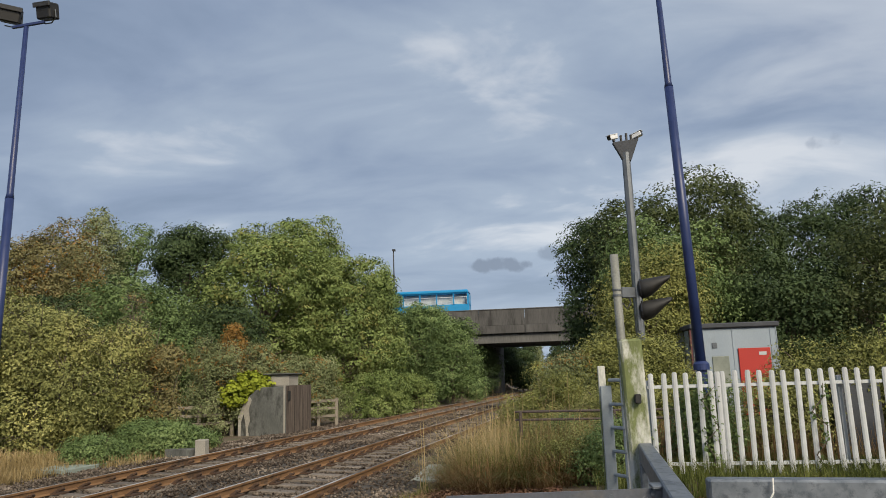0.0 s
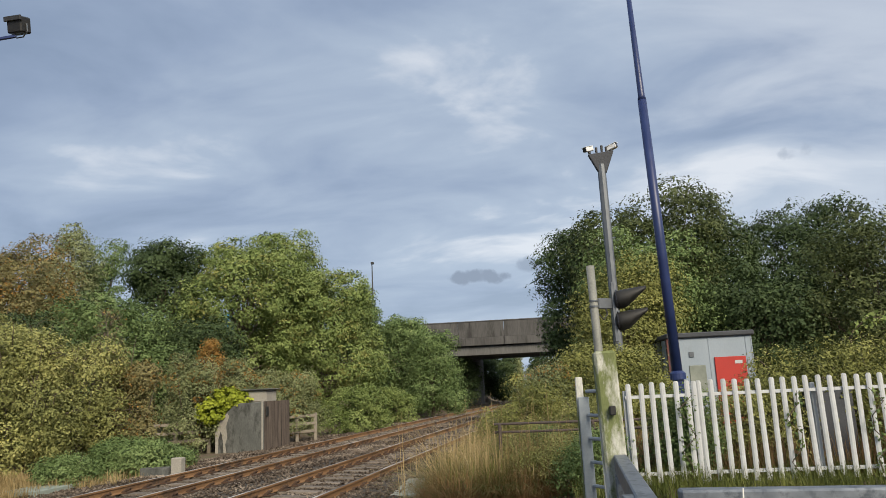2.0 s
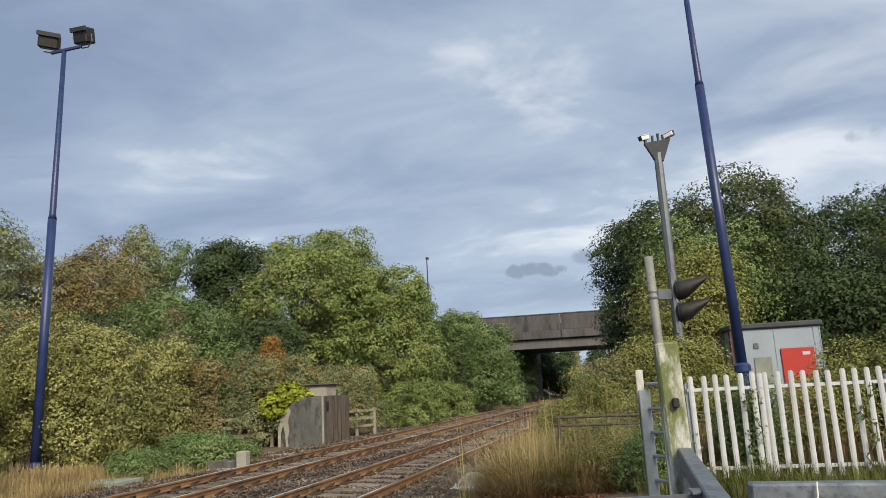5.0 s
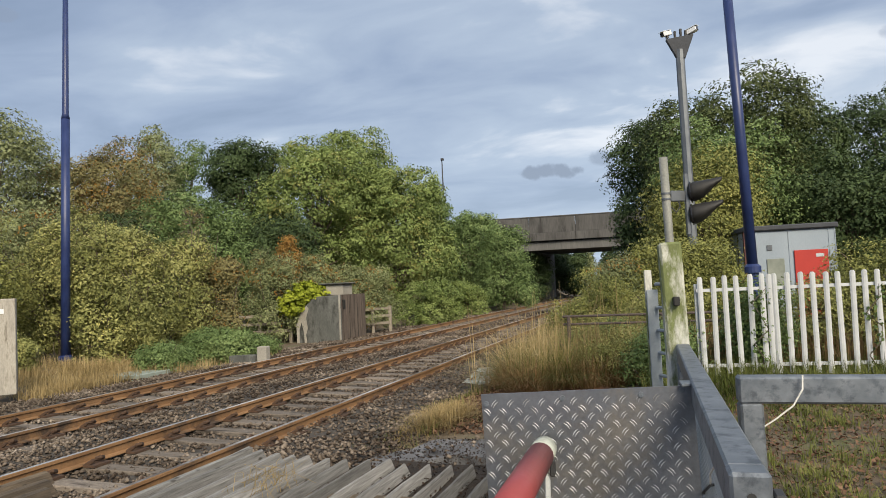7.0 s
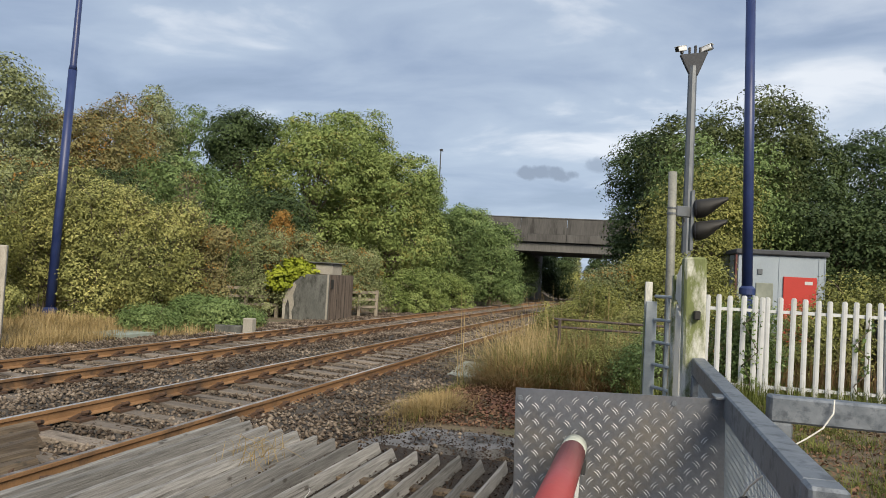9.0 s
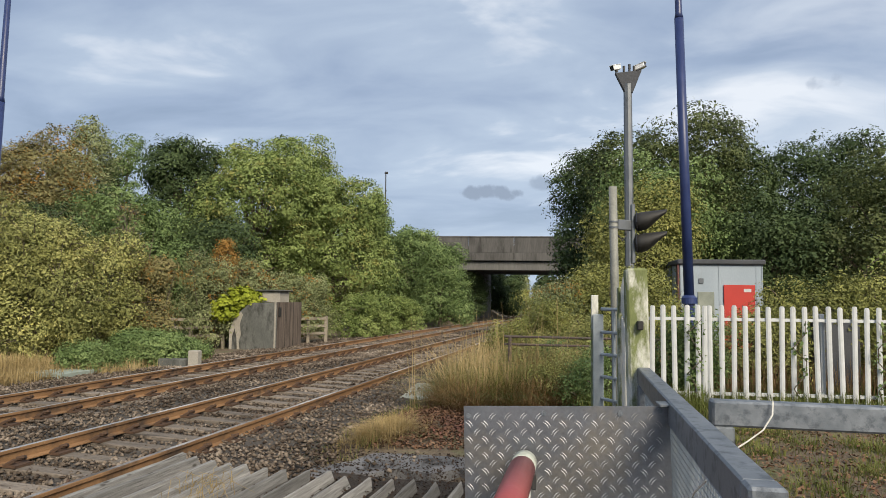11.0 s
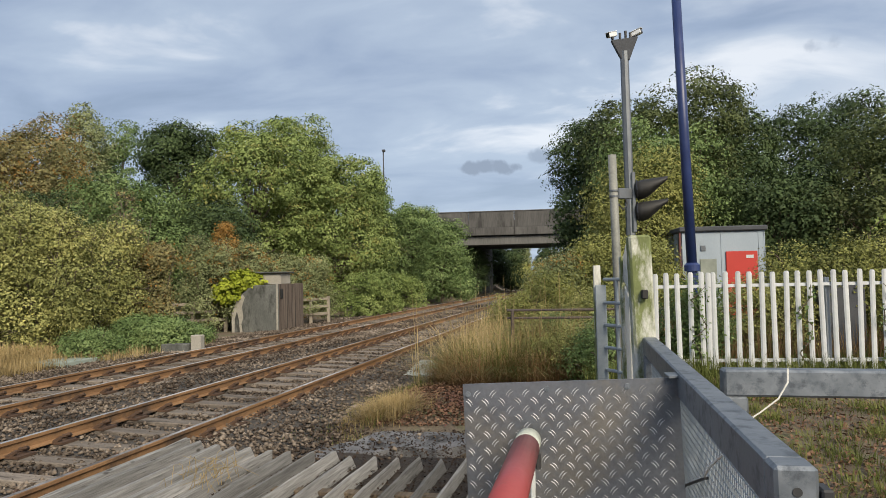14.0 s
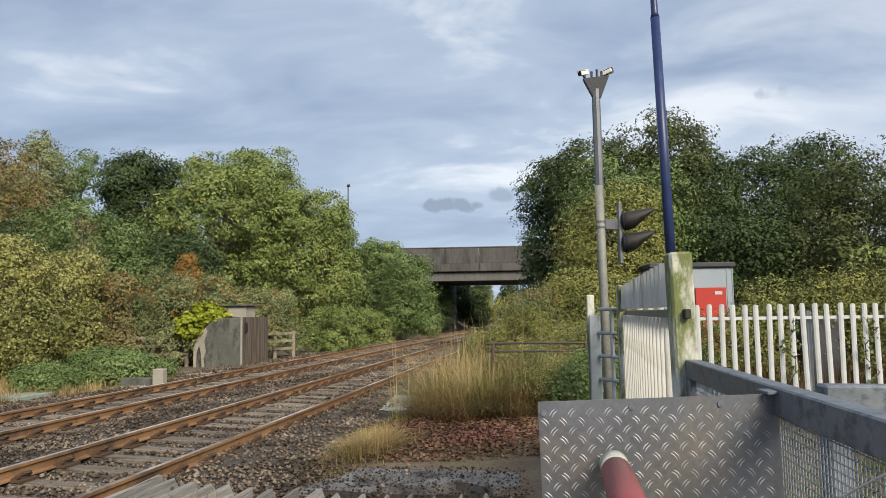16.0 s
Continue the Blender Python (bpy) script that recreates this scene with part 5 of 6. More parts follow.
def build_small():
    # concrete stub post and kerb piece by the far rail
    st = empty("concrete_stub")
    tagged(st, "short concrete marker post with a fallen kerb piece", "marker post")
    part("post", box(bmesh.new(), -8.30, -8.02, 18.2, 18.46, -0.1, 0.52, 0.02), M["concrete_pale"], st)
    part("kerb", box(bmesh.new(), -9.1, -8.32, 18.15, 18.45, -0.1, 0.30, 0.02), M["concrete"], st)
    # green cover on the far verge
    cv = part("drain_cover", box(bmesh.new(), -0.5, 0.5, -1.05, 1.05, -0.32, 0.02, 0.012), M["lid_green"], None, "pale green flat chamber cover on the verge")
    cv.matrix_world = pose(-10.55, 16.75, 0.10, 0, 0, -6)
    tagged(cv, category="cover")
    # near slab
    sl = part("concrete_slab", box(bmesh.new(), -0.33, 0.33, -1.0, 1.0, 0, 0.06, 0.012), M["slab"], None, "pale concrete slab lying beside the track")
    sl.matrix_world = pose(-1.52, 14.95, height(-1.52, 14.95) + 0.06, 1.5, 0, -2)
    tagged(sl, category="slab")
    # square marker post on the far side of the crossing
    mp = empty("crossing_post")
    tagged(mp, "tall square white wooden post beside the road", "post")
    o = part("shaft", box(bmesh.new(), -0.20, 0.20, -0.19, 0.19, 0, 1.92, 0.012), M["old_wood"], mp)
    o.matrix_world = pose(-10.93, 12.4, 0.18, 0, 0, 38)
    part("plate", box(bmesh.new(), -0.10, 0.0, -0.20, -0.192, 1.62, 1.72), M["cam_white"], o)
    # post and rail fences behind
    for name, pts in (("a", ((-9.2, 29.6), (-7.75, 29.95))), ("b", ((-16.0, 23.6), (-10.9, 26.6)))):
        pr = empty("post_and_rail_fence")
        tagged(pr, "bleached wooden post and rail fence", "fence", "wooden fences")
        a, b = Vector((*pts[0], 0)), Vector((*pts[1], 0))
        n = max(2, int((b - a).length / 1.1))
        for k in range(n + 1):
            p = a.lerp(b, k / n)
            g = height(p.x, p.y)
            part("post", box(bmesh.new(), p.x - 0.06, p.x + 0.06, p.y - 0.06, p.y + 0.06, g - 0.3, 1.2, 0.008), M["wood_rail"], pr)
        for z in (0.45, 0.76, 1.07):
            part("rail", beam(bmesh.new(), a + Vector((0, -0.09, z)), b + Vector((0, -0.09, z + 0.03)), 0.04, 0.11, 0.006), M["wood_rail"], pr)
    # low pipe rail in the grass on the near side
    pp = empty("pipe_railing")
    tagged(pp, "low rusty pipe railing in long grass", "railing")
    for z in (1.16, 1.30):
        part("pipe", tube(bmesh.new(), [(0.2, 12.9, z), (6.5, 12.5, z - 0.02)], 0.022, 8), M["rust_pipe"], pp)
    for x in (0.3, 1.9, 3.5, 5.1):
        part("post", tube(bmesh.new(), [(x, 12.85 - 0.06 * x, 0.2), (x, 12.85 - 0.06 * x, 1.3)], 0.03, 8), M["rust_pipe"], pp)
    # dark cabinet behind the white fence
    part("cabinet", box(bmesh.new(), 5.35, 6.0, 12.2, 12.7, 0.35, 1.66, 0.02), M["cabin_roof"], None, "dark equipment cabinet behind the fence")["category"] = "cabinet"
    # white string and dead stalks lying on the timbers
    bm = tube(bmesh.new(), [(-1.58, 5.45, 0.16), (-1.53, 5.34, 0.175), (-1.50, 5.12, 0.175), (-1.47, 4.9, 0.17), (-1.42, 4.68, 0.155)], 0.0028, 5)
    tagged(part("string", bm, M["cable_white"], None, "length of dirty white string across the timbers", True), category="litter")
    rng = random.Random(12)
    bm = bmesh.new()
    for k in range(46):
        x, y = -2.45 + rng.gauss(0, 0.13), 6.25 + rng.gauss(0, 0.2)
        a, l = rng.uniform(0, 6.28), rng.uniform(0.12, 0.34)
        dx, dy = math.cos(a) * l, math.sin(a) * l
        tube(bm, [(x, y, 0.10), (x + dx * 0.3, y + dy * 0.3, 0.17 + 0.16 * rng.random()), (x + dx, y + dy, 0.16 + 0.14 * rng.random())], [0.003, 0.0025, 0.0012], 4)
    tagged(part("dead_stalks", bm, LEAF["straw"], None, "tangle of dead stalks caught between the timbers"), category="dead plant", kind="stuff")
    # red scrap among the timbers
    bm = bmesh.new()
    box(bm, -0.03, 0.03, -0.035, 0.035, 0, 0.055, 0.012, pose(0, 0, 0, 20, 25, 30))
    o = part("red_scrap", bm, M["red_door"], None, "scrap of crumpled red plastic between timbers")
    o.matrix_world = pose(-0.62, 5.28, 0.06)
    o["category"] = "litter"


# ---- plants ----
def lobes_for(rng, w, h, base, n, flat=0.85, top=0.75):
    """Ellipsoid lobes that fill a crown of width w from base to h."""
    out = [(0, 0, base + (h - base) * 0.48, w * 0.34, w * 0.34 * flat, (h - base) * 0.40)]
    n = int(n * 1.7)
    for k in range(n):
        a = 2 * math.pi * (k * 0.618 + 0.3 * rng.random())
        v = rng.random()
        r = w * 0.5 * (0.70 - 0.42 * max(0, v - 0.45)) * rng.uniform(0.72, 1.0)
        z = base + (h - base) * (0.18 + 0.66 * v)
        s = w * rng.uniform(0.11, 0.20)
        out.append((math.cos(a) * r, math.sin(a) * r * flat, z, s, s, s * rng.uniform(0.8, 1.15) * min(1.3, (h - base) / w + 0.2)))
    for k in range(max(2, n // 4)):
        a = rng.random() * 6.28
        s = w * rng.uniform(0.12, 0.18)
        out.append((math.cos(a) * w * 0.15 * rng.random() * 2, math.sin(a) * w * 0.15, h - s * 0.95 - rng.random() * (1 - top) * (h - base) * 0.5, s, s, s))
    return out


def plant(name, x, y, w, h, base, leaf, n, size, seed, label, category, n_lobes=11, per=18, spread=0.3, stems=1, twigs=0, group="", second=None, fill=0.18):
    """A tree or shrub: tapered stems with limbs, and a ragged crown of many leaves."""
    rng = np.random.default_rng(seed)
    g = height(x, y) - 0.05
    t = empty(name, (x, y, g))
    tagged(t, label, category, group)
    lobes = lobes_for(rng, w, h, base, n_lobes)
    n, size = int(n * 2.9), size * 0.66
    bm = bmesh.new()
    for s in range(stems):
        a, r0 = rng.random() * 6.28, (0.05 if stems == 1 else w * 0.10)
        bx, by = math.cos(a) * r0, math.sin(a) * r0
        rad = h * (0.017 if stems == 1 else 0.007)
        mx_, my_ = bx * 2.2 + rng.normal() * 0.2, by * 2.2 + rng.normal() * 0.2
        tube(bm, [(bx, by, -0.2), (bx * 1.3, by * 1.3, h * 0.25), (mx_, my_, h * 0.5), (mx_ * 1.4, my_ * 1.4, h * 0.85)], [rad * 1.4, rad, rad * 0.65, rad * 0.15], 7)
        for lb in (lobes[1:] if stems == 1 else lobes[1 + s::stems]):
            z0 = min(lb[2] * 0.6, h * 0.45)
            k = z0 / (h * 0.5)
            p0 = Vector((bx + (mx_ - bx) * k, by + (my_ - by) * k, z0))
            q = Vector(lb[:3])
            mid = p0.lerp(q, 0.55) + Vector((0, 0, -0.05 * h * rng.random()))
            tube(bm, [p0, mid, q], [rad * 0.5, rad * 0.3, rad * 0.1], 5)
    for k in range(twigs):
        lb = lobes[int(rng.integers(len(lobes)))]
        d = unit(rng.normal(size=3) + np.array([0, 0, 0.9]))
        p = Vector(lb[:3]) + Vector(d * np.array(lb[3:6]) * 0.6)
        q = p + Vector(d * rng.uniform(0.5, 1.0)) * w * 0.17
        tube(bm, [p, p.lerp(q, 0.5) + Vector((0, 0, 0.02)), q], [0.014, 0.010, 0.004], 4)
    part("trunk", bm, M["bark"], t)
    pts, nrm = crown_points(rng, lobes, n, per, spread, fill)
    pts[:, 2] = np.maximum(pts[:, 2], 0.02)
    me = leaf_cards("crown", pts, nrm, size, LEAF[leaf], rng, 0.66, True)
    ob = new("crown", me)
    ob.parent = t
    if second:
        # a share of the crown in another colour
        kind, share, zlo = second
        pts, nrm = crown_points(rng, [l for l in lobes if l[2] > h * zlo] or lobes, int(n * share), per, spread * 1.1, 0.02)
        ob = new("coloured_leaves", leaf_cards("coloured_leaves", pts, nrm, size, LEAF[kind], rng, 0.66, True))
        ob.parent = t
    return t


def build_trees():
    T = "leafy deciduous tree with dense mid-green crown"
    rows = [
        # name, bearing, dist, width, height, crown base, leaf, count, size, label, lobes
        ("tree", -21.2, 41, 9.0, 10.4, 0.4, "green", 17000, 0.23, "broad fresh green tree beside the railway", 15),
        ("tree", -15.0, 43, 8.2, 8.9, 0.2, "green", 19000, 0.22, "rounded bright green tree with yellowing edge", 15),
        ("tree", -17.8, 46, 7.0, 12.0, 1.0, "green", 9000, 0.23, "tall green tree behind lower crowns", 10),
        ("tree", -8.7, 54, 6.0, 7.5, 0.3, "mid", 13000, 0.23, "dense green tree close to the bridge", 12),
        ("tree", -6.7, 58, 4.2, 5.2, 0.1, "dark", 6000, 0.22, "dark green bush against the abutment", 9),
        ("tree", -6.4, 52, 4.4, 6.2, 0.1, "mid", 9000, 0.2, "mid-green bush by the bridge opening", 11),
        # bush added before the abutment; dark leaves deepen the bridge's shade
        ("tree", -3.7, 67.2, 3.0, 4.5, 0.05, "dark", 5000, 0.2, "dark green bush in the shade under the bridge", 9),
        # dark leaves stand in for the shaded zone behind the shrubs
        ("tree", -34.5, 44, 8.0, 8.2, 0.3, "dark", 7000, 0.22, "dark-leaved tree behind the shrubs, shade in its colour", 11),
        ("tree", -12.2, 58, 4.2, 10.2, 1.0, "mid", 7000, 0.26, "mid-green tree behind others", 9),
        ("tree", -26.6, 42, 4.8, 11.2, 0.3, "dark", 15000, 0.22, "dark green leafy tree behind shrubs", 11),
        ("tree", -30.8, 52, 3.6, 13.0, 1.5, "mid", 6000, 0.22, "narrow upright green tree", 8),
        ("tree", -33.2, 50, 5.4, 13.4, 2.0, "grey", 8000, 0.22, "tall grey-green tree behind shrubs", 10),
        ("tree", -37.2, 38, 7.0, 9.3, 1.0, "brown", 16000, 0.17, "thin-leaved tree turning brown", 11),
        ("tree", -30.0, 34, 6.5, 6.4, 0.3, "mid", 11000, 0.18, "low mid-green tree behind shrubs", 11),
        ("tree", -43.8, 36, 7.5, 10.2, 1.0, "grey", 16000, 0.19, "airy grey-green tree with thin crown", 12),
        ("tree", -50.5, 36, 8.0, 9.0, 1.0, "mid", 9000, 0.2, T, 12),
        ("tree", -24.6, 34, 4.6, 5.6, 0.2, "dark", 8000, 0.18, "low green tree behind the hut", 9),
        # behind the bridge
        # next two: bridge shade is put into the dark leaf colour
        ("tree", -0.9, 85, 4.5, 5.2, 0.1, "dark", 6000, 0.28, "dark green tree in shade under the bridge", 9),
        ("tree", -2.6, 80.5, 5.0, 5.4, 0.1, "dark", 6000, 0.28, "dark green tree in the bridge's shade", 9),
        ("tree", -0.2, 100, 5.0, 3.4, 0.1, "yellow", 5000, 0.28, "sunlit yellow-green bush beyond the bridge", 9),
        ("tree", 2.1, 122, 6.0, 6.8, 0.2, "dark", 6000, 0.3, "far dark green conifer tree", 9),
        ("tree", -0.3, 150, 2.2, 8.6, 0.5, "grey", 2500, 0.3, "far slender grey-green poplar", 6),
        ("tree", 0.4, 152, 2.0, 8.0, 0.5, "grey", 2500, 0.3, "far slender grey-green poplar", 6),
        ("tree", 5.8, 96, 6.5, 4.6, 0.2, "yellow", 5000, 0.3, "sunlit bush beyond the bridge", 9),
        # right-hand group
        ("tree", 5.9, 35, 5.2, 9.2, 0.8, "dark", 15000, 0.19, "dark green tree overhanging the bridge end", 12),
        ("tree", 11.3, 33, 8.4, 10.6, 0.5, "deep", 21000, 0.2, "large dark green tree behind the cabin", 15),
        ("tree", 10.6, 29, 6.0, 7.6, 0.5, "mid", 9000, 0.18, "green tree in front of darker crowns", 10),
        ("tree", 9.4, 26.5, 4.4, 6.5, 0.2, "yellow", 11000, 0.14, "yellow-green young tree beside the cabin", 10),
        ("tree", 15.6, 35, 6.0, 9.0, 0.5, "dark", 13000, 0.2, "dark green leafy tree behind shrubs", 11),
        ("tree", 22.5, 38, 8.0, 9.8, 1.5, "dark", 13000, 0.21, "dark green tree with gaps to the sky", 11),
        ("tree", 26.5, 31, 7.2, 7.6, 0.3, "deep", 13000, 0.18, "broad dull green tree turning yellow", 12),
        ("tree", 33.0, 36, 8.5, 9.8, 0.8, "dark", 10000, 0.21, "dark green leafy tree behind shrubs", 11),
        ("tree", 18.5, 30, 5.0, 6.0, 0.2, "dark", 9000, 0.18, "dark green undergrowth tree", 10),
        ("tree", 40.0, 34, 8.5, 9.0, 0.8, "dark", 8000, 0.21, "dark green leafy tree behind shrubs", 11),
    ]
    for k, (nm, b, d, w, h, base, leaf, n, size, label, nl) in enumerate(rows):
        x, y = off(b, d)
        g = height(x, y)
        second = {"brown": ("orange", 0.12, 0.55), "green": ("yellow", 0.10, 0.4)}.get(leaf)
        h = h - g
        plant(nm, x, y, w, h, base, leaf, n, size, 100 + k, label, "tree", nl, per=46, spread=0.52, second=second, group="trees")
    shrubs = [
        (-45.6, 22.6, 3.8, 4.4, "yellow", 11000, 0.11, "tall olive shrub with yellow leaves"),
        (-39.4, 24.9, 4.0, 4.5, "olive", 11000, 0.11, "tall olive shrub with yellow leaves"),
        (-35.4, 23.0, 3.5, 4.0, "olive", 11500, 0.11, "tall olive shrub with yellow leaves"),
        (-32.0, 23.8, 3.0, 3.9, "olive", 8500, 0.11, "twiggy olive shrub, partly bare"),
        (-29.0, 24.4, 2.3, 3.5, "brown", 6500, 0.11, "twiggy grey-green shrub with reddish leaves"),
        (-49.5, 23.0, 5.0, 4.8, "olive", 10000, 0.12, "tall olive shrub with yellow leaves"),
        # leaf colour darkened as shade, so the front shrubs stand out
        (-36.0, 27.5, 4.6, 5.0, "dark", 9000, 0.13, "dark-leaved shrub behind olive ones, shade in its colour"),
        (-42.0, 27.5, 5.0, 5.4, "grey", 10000, 0.13, "olive shrub behind other shrubs"),
        (-24.2, 29.5, 2.6, 3.7, "grey", 7000, 0.11, "grey-green shrub behind the wooden fence"),
        (-21.6, 31.5, 3.4, 3.6, "grey", 9000, 0.12, "grey-green shrub behind the hut"),
        (-17.6, 32.5, 3.6, 3.0, "grey", 8000, 0.12, "grey-green shrub behind the hut"),
        (-12.3, 36.5, 3.4, 2.4, "green", 6000, 0.14, "low green bush by the track"),
        (-28.6, 21.8, 2.4, 0.95, "mid", 9000, 0.10, "low ivy mound by the track"),
        (-26.6, 23.4, 2.0, 0.8, "mid", 7000, 0.09, "low leafy ground cover plants"),
        (6.4, 17.5, 2.6, 2.5, "yellow", 9000, 0.09, "sunlit yellow-green shrub behind the signal"),
        (4.2, 21.5, 2.6, 1.6, "yellow", 8000, 0.09, "sunlit yellow-green shrub beside the grass"),
        (9.3, 18.0, 2.6, 2.3, "yellow", 8000, 0.09, "yellow-green shrub in rough grass"),
        (12.6, 12.15, 1.2, 1.35, "mid", 4200, 0.07, "leafy creeper behind the white fence"),
        (21.5, 14.2, 2.6, 2.0, "yellow", 7000, 0.07, "yellow-green hedge behind the white fence"),
        (27.0, 14.5, 2.8, 2.2, "yellow", 7000, 0.07, "yellow-green hedge behind the white fence"),
        (32.5, 15.0, 3.0, 2.2, "yellow", 6000, 0.08, "yellow-green hedge behind the white fence"),
        (17.5, 13.6, 2.0, 1.5, "olive", 5000, 0.07, "low creeper tangle behind the white fence"),
        (4.6, 12.8, 1.38, 0.73, "olive", 4320, 0.05, "leafy weeds in the long grass"),
        (0.6, 13.1, 1.38, 0.62, "olive", 3840, 0.05, "leafy weeds in the long grass"),
        (5.3, 14.6, 1.5, 1.2, "olive", 4200, 0.06, "bramble tangle in the long grass"),
        (3.2, 14.5, 1.84, 0.98, "olive", 5040, 0.055, "leafy weeds in the long grass"),
        (0.2, 13.6, 1.72, 0.88, "olive", 4320, 0.055, "leafy weeds in the long grass"),
        (2.2, 12.5, 1.26, 0.65, "olive", 3840, 0.045, "leafy weeds in the long grass"),
        (5.6, 14.5, 1.61, 1.30, "olive", 5040, 0.055, "tall leafy weeds in the long grass"),
        (1.9, 14.2, 1.84, 0.98, "mid", 4320, 0.055, "leafy weeds in the long grass"),
        # dark bush added to cover the abutment, which showed too pale
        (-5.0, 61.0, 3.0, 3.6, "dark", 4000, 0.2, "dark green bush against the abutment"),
        (6.2, 11.6, 1.3, 0.9, "mid", 3600, 0.055, "leafy weeds beside the fence"),
        (-42.4, 20.2, 1.4, 0.9, "olive", 4500, 0.08, "low olive weeds on the far verge"),
        (-32.5, 20.6, 1.5, 0.7, "mid", 4500, 0.08, "low olive weeds on the far verge"),
        (1.4, 27.0, 2.2, 1.0, "yellow", 5000, 0.11, "yellow-green shrub by the track"),
        (-30.2, 25.2, 2.0, 5.0, "brown", 400, 0.10, "bare twiggy shrub with few brown leaves"),
        (-0.6, 17.2, 1.7, 1.45, "yellow", 5200, 0.07, "sunlit yellow-green shrub in rough grass"),
        (1.6, 16.2, 1.8, 1.75, "yellow", 6000, 0.07, "sunlit yellow-green shrub in rough grass"),
        (3.6, 17.6, 2.2, 2.2, "grey", 6500, 0.075, "pale leafy shrub in rough grass"),
        (2.6, 19.6, 2.2, 2.1, "yellow", 6000, 0.08, "sunlit yellow-green shrub beside the grass"),
        (-9.6, 44.0, 3.0, 2.2, "green", 4500, 0.16, "low green bush by the track"),
    ]
    for k, (b, d, w, h, leaf, n, size, label) in enumerate(shrubs):
        x, y = off(b, d)
        second = {"olive": ("yellow", 0.10, 0.3), "brown": ("orange", 0.10, 0.3), "grey": ("orange", 0.08, 0.4)}.get(leaf)
        plant("shrub", x, y, w, h, 0.02, leaf, n, size, 300 + k, label, "shrub", 9, per=26, spread=0.27 if h > 2 else 0.2, stems=6, twigs=260 if "bare" in label else 130 if h > 3 else 12, group="shrubs", second=second, fill=0.25)
    # orange sapling by the hut
    x, y = off(-23.2, 30.5)
    plant("sapling", x, y, 1.25, 4.7, 1.5, "orange", 1700, 0.11, 77, "orange-leaved sapling behind the hut", "tree", 6, spread=0.2)
    # ivy on the hut
    rng = np.random.default_rng(9)
    pts, nrm = crown_points(rng, [(-10.2, 26.6, 1.85, 0.75, 0.6, 0.42), (-10.65, 26.3, 1.45, 0.5, 0.55, 0.45), (-9.7, 26.8, 1.9, 0.4, 0.5, 0.25)], 5200, 14, 0.13)
    iv = new("ivy", leaf_cards("ivy", pts, nrm, 0.12, LEAF["lime"], rng, 0.8))
    tagged(iv, "lime-green ivy clump over the hut roof", "ivy")
    # arching bramble shoot and creepers by the white fence
    def creeper(name, path, leaf, label, n, size):
        bm = bmesh.new()
        tube(bm, path, [0.012] + [0.008] * (len(path) - 2) + [0.004], 5)
        stem = empty(name, (0, 0, 0))
        tagged(stem, label, "creeper", "creepers")
        part("stem", bm, M["bark"], stem)
        P = np.array(path, float)
        t = rng.random(n) * (len(P) - 1)
        i = t.astype(int)
        pp = P[i] + (P[np.minimum(i + 1, len(P) - 1)] - P[i]) * (t - i)[:, None] + rng.normal(0, size * 0.7, (n, 3))
        ob = new("leaves", leaf_cards("leaves", pp, unit(rng.normal(size=(n, 3)) + np.array([0, -0.6, 0.5])), size, LEAF[leaf], rng, 0.7))
        ob.parent = stem
    creeper("bramble", [(6.3, 13.0, 1.2), (6.35, 13.0, 2.0), (6.5, 13.0, 2.6), (6.8, 13.0, 2.85), (7.15, 13.0, 2.8), (7.25, 13.0, 2.6)], "green", "arching bramble shoot above the fence", 190, 0.085)
    for x, y in ((4.62, 11.0), (5.75, 11.0), (3.1, 11.02), (7.2, 10.97)):
        pth = [(x, y + 0.02, 0.5)]
        for k in range(6):
            pth.append((x + 0.12 * math.sin(k * 2.1 + x), y - 0.03, 0.7 + 0.2 * k))
        creeper("creeper", pth, "mid", "thin creeper climbing the white pickets", 60, 0.06)


def blades(name, label, zone, n, h, leaf, seed, wide=0.009, lean=0.5, category="grass", tuft=0):
    """A patch of grass: curved tapering blades; zone gives a plan place for two random numbers."""
    rng = np.random.default_rng(seed)
    uv = rng.random((n, 2))
    xy = np.array([zone(u, v) for u, v in uv])
    if tuft:
        cs = np.array([zone(u, v) for u, v in rng.random((tuft, 2))])
        k = rng.integers(0, tuft, n)
        xy = cs[k] + rng.normal(0, 0.12, (n, 2)) * rng.uniform(0.4, 1.6, (n, 1))
    z = np.array([height(a, b) for a, b in xy]) + 0.0
    a = rng.uniform(0, 6.283, n)
    if tuft:
        out = xy - cs[k]
        a = np.arctan2(out[:, 1], out[:, 0]) + rng.normal(0, 0.55, n)
    d = np.stack([np.cos(a), np.sin(a), np.zeros(n)], 1)
    s = np.stack([-np.sin(a), np.cos(a), np.zeros(n)], 1)
    hh = (h * rng.uniform(0.45, 1.15, n))[:, None]
    ln = (lean * rng.random(n) ** 1.5)[:, None] * hh
    w = wide * rng.uniform(0.6, 1.4, (n, 1))
    b0 = np.column_stack([xy, z])
    up = np.array([0, 0, 1.0])
    p1, p2 = b0 + up * hh * (0.58 - 0.1 * np.minimum(1, ln / hh)) + d * ln * 0.42, b0 + up * hh * (1 - 0.25 * ln / hh) + d * ln
    verts = np.stack([b0 - s * w, b0 + s * w, p1 + s * w * 0.7, p1 - s * w * 0.7, p2 + s * w * 0.15, p2 - s * w * 0.15], 1).reshape(-1, 3)
    base = 6 * np.arange(n)[:, None]
    faces = (base + np.array([[0, 1, 2, 3, 3, 2, 4, 5]])).ravel()
    me = raw_mesh(name, verts, faces, 4, LEAF[leaf] if leaf in LEAF else M[leaf])
    tagged(new(name, me), label, category, kind="stuff")


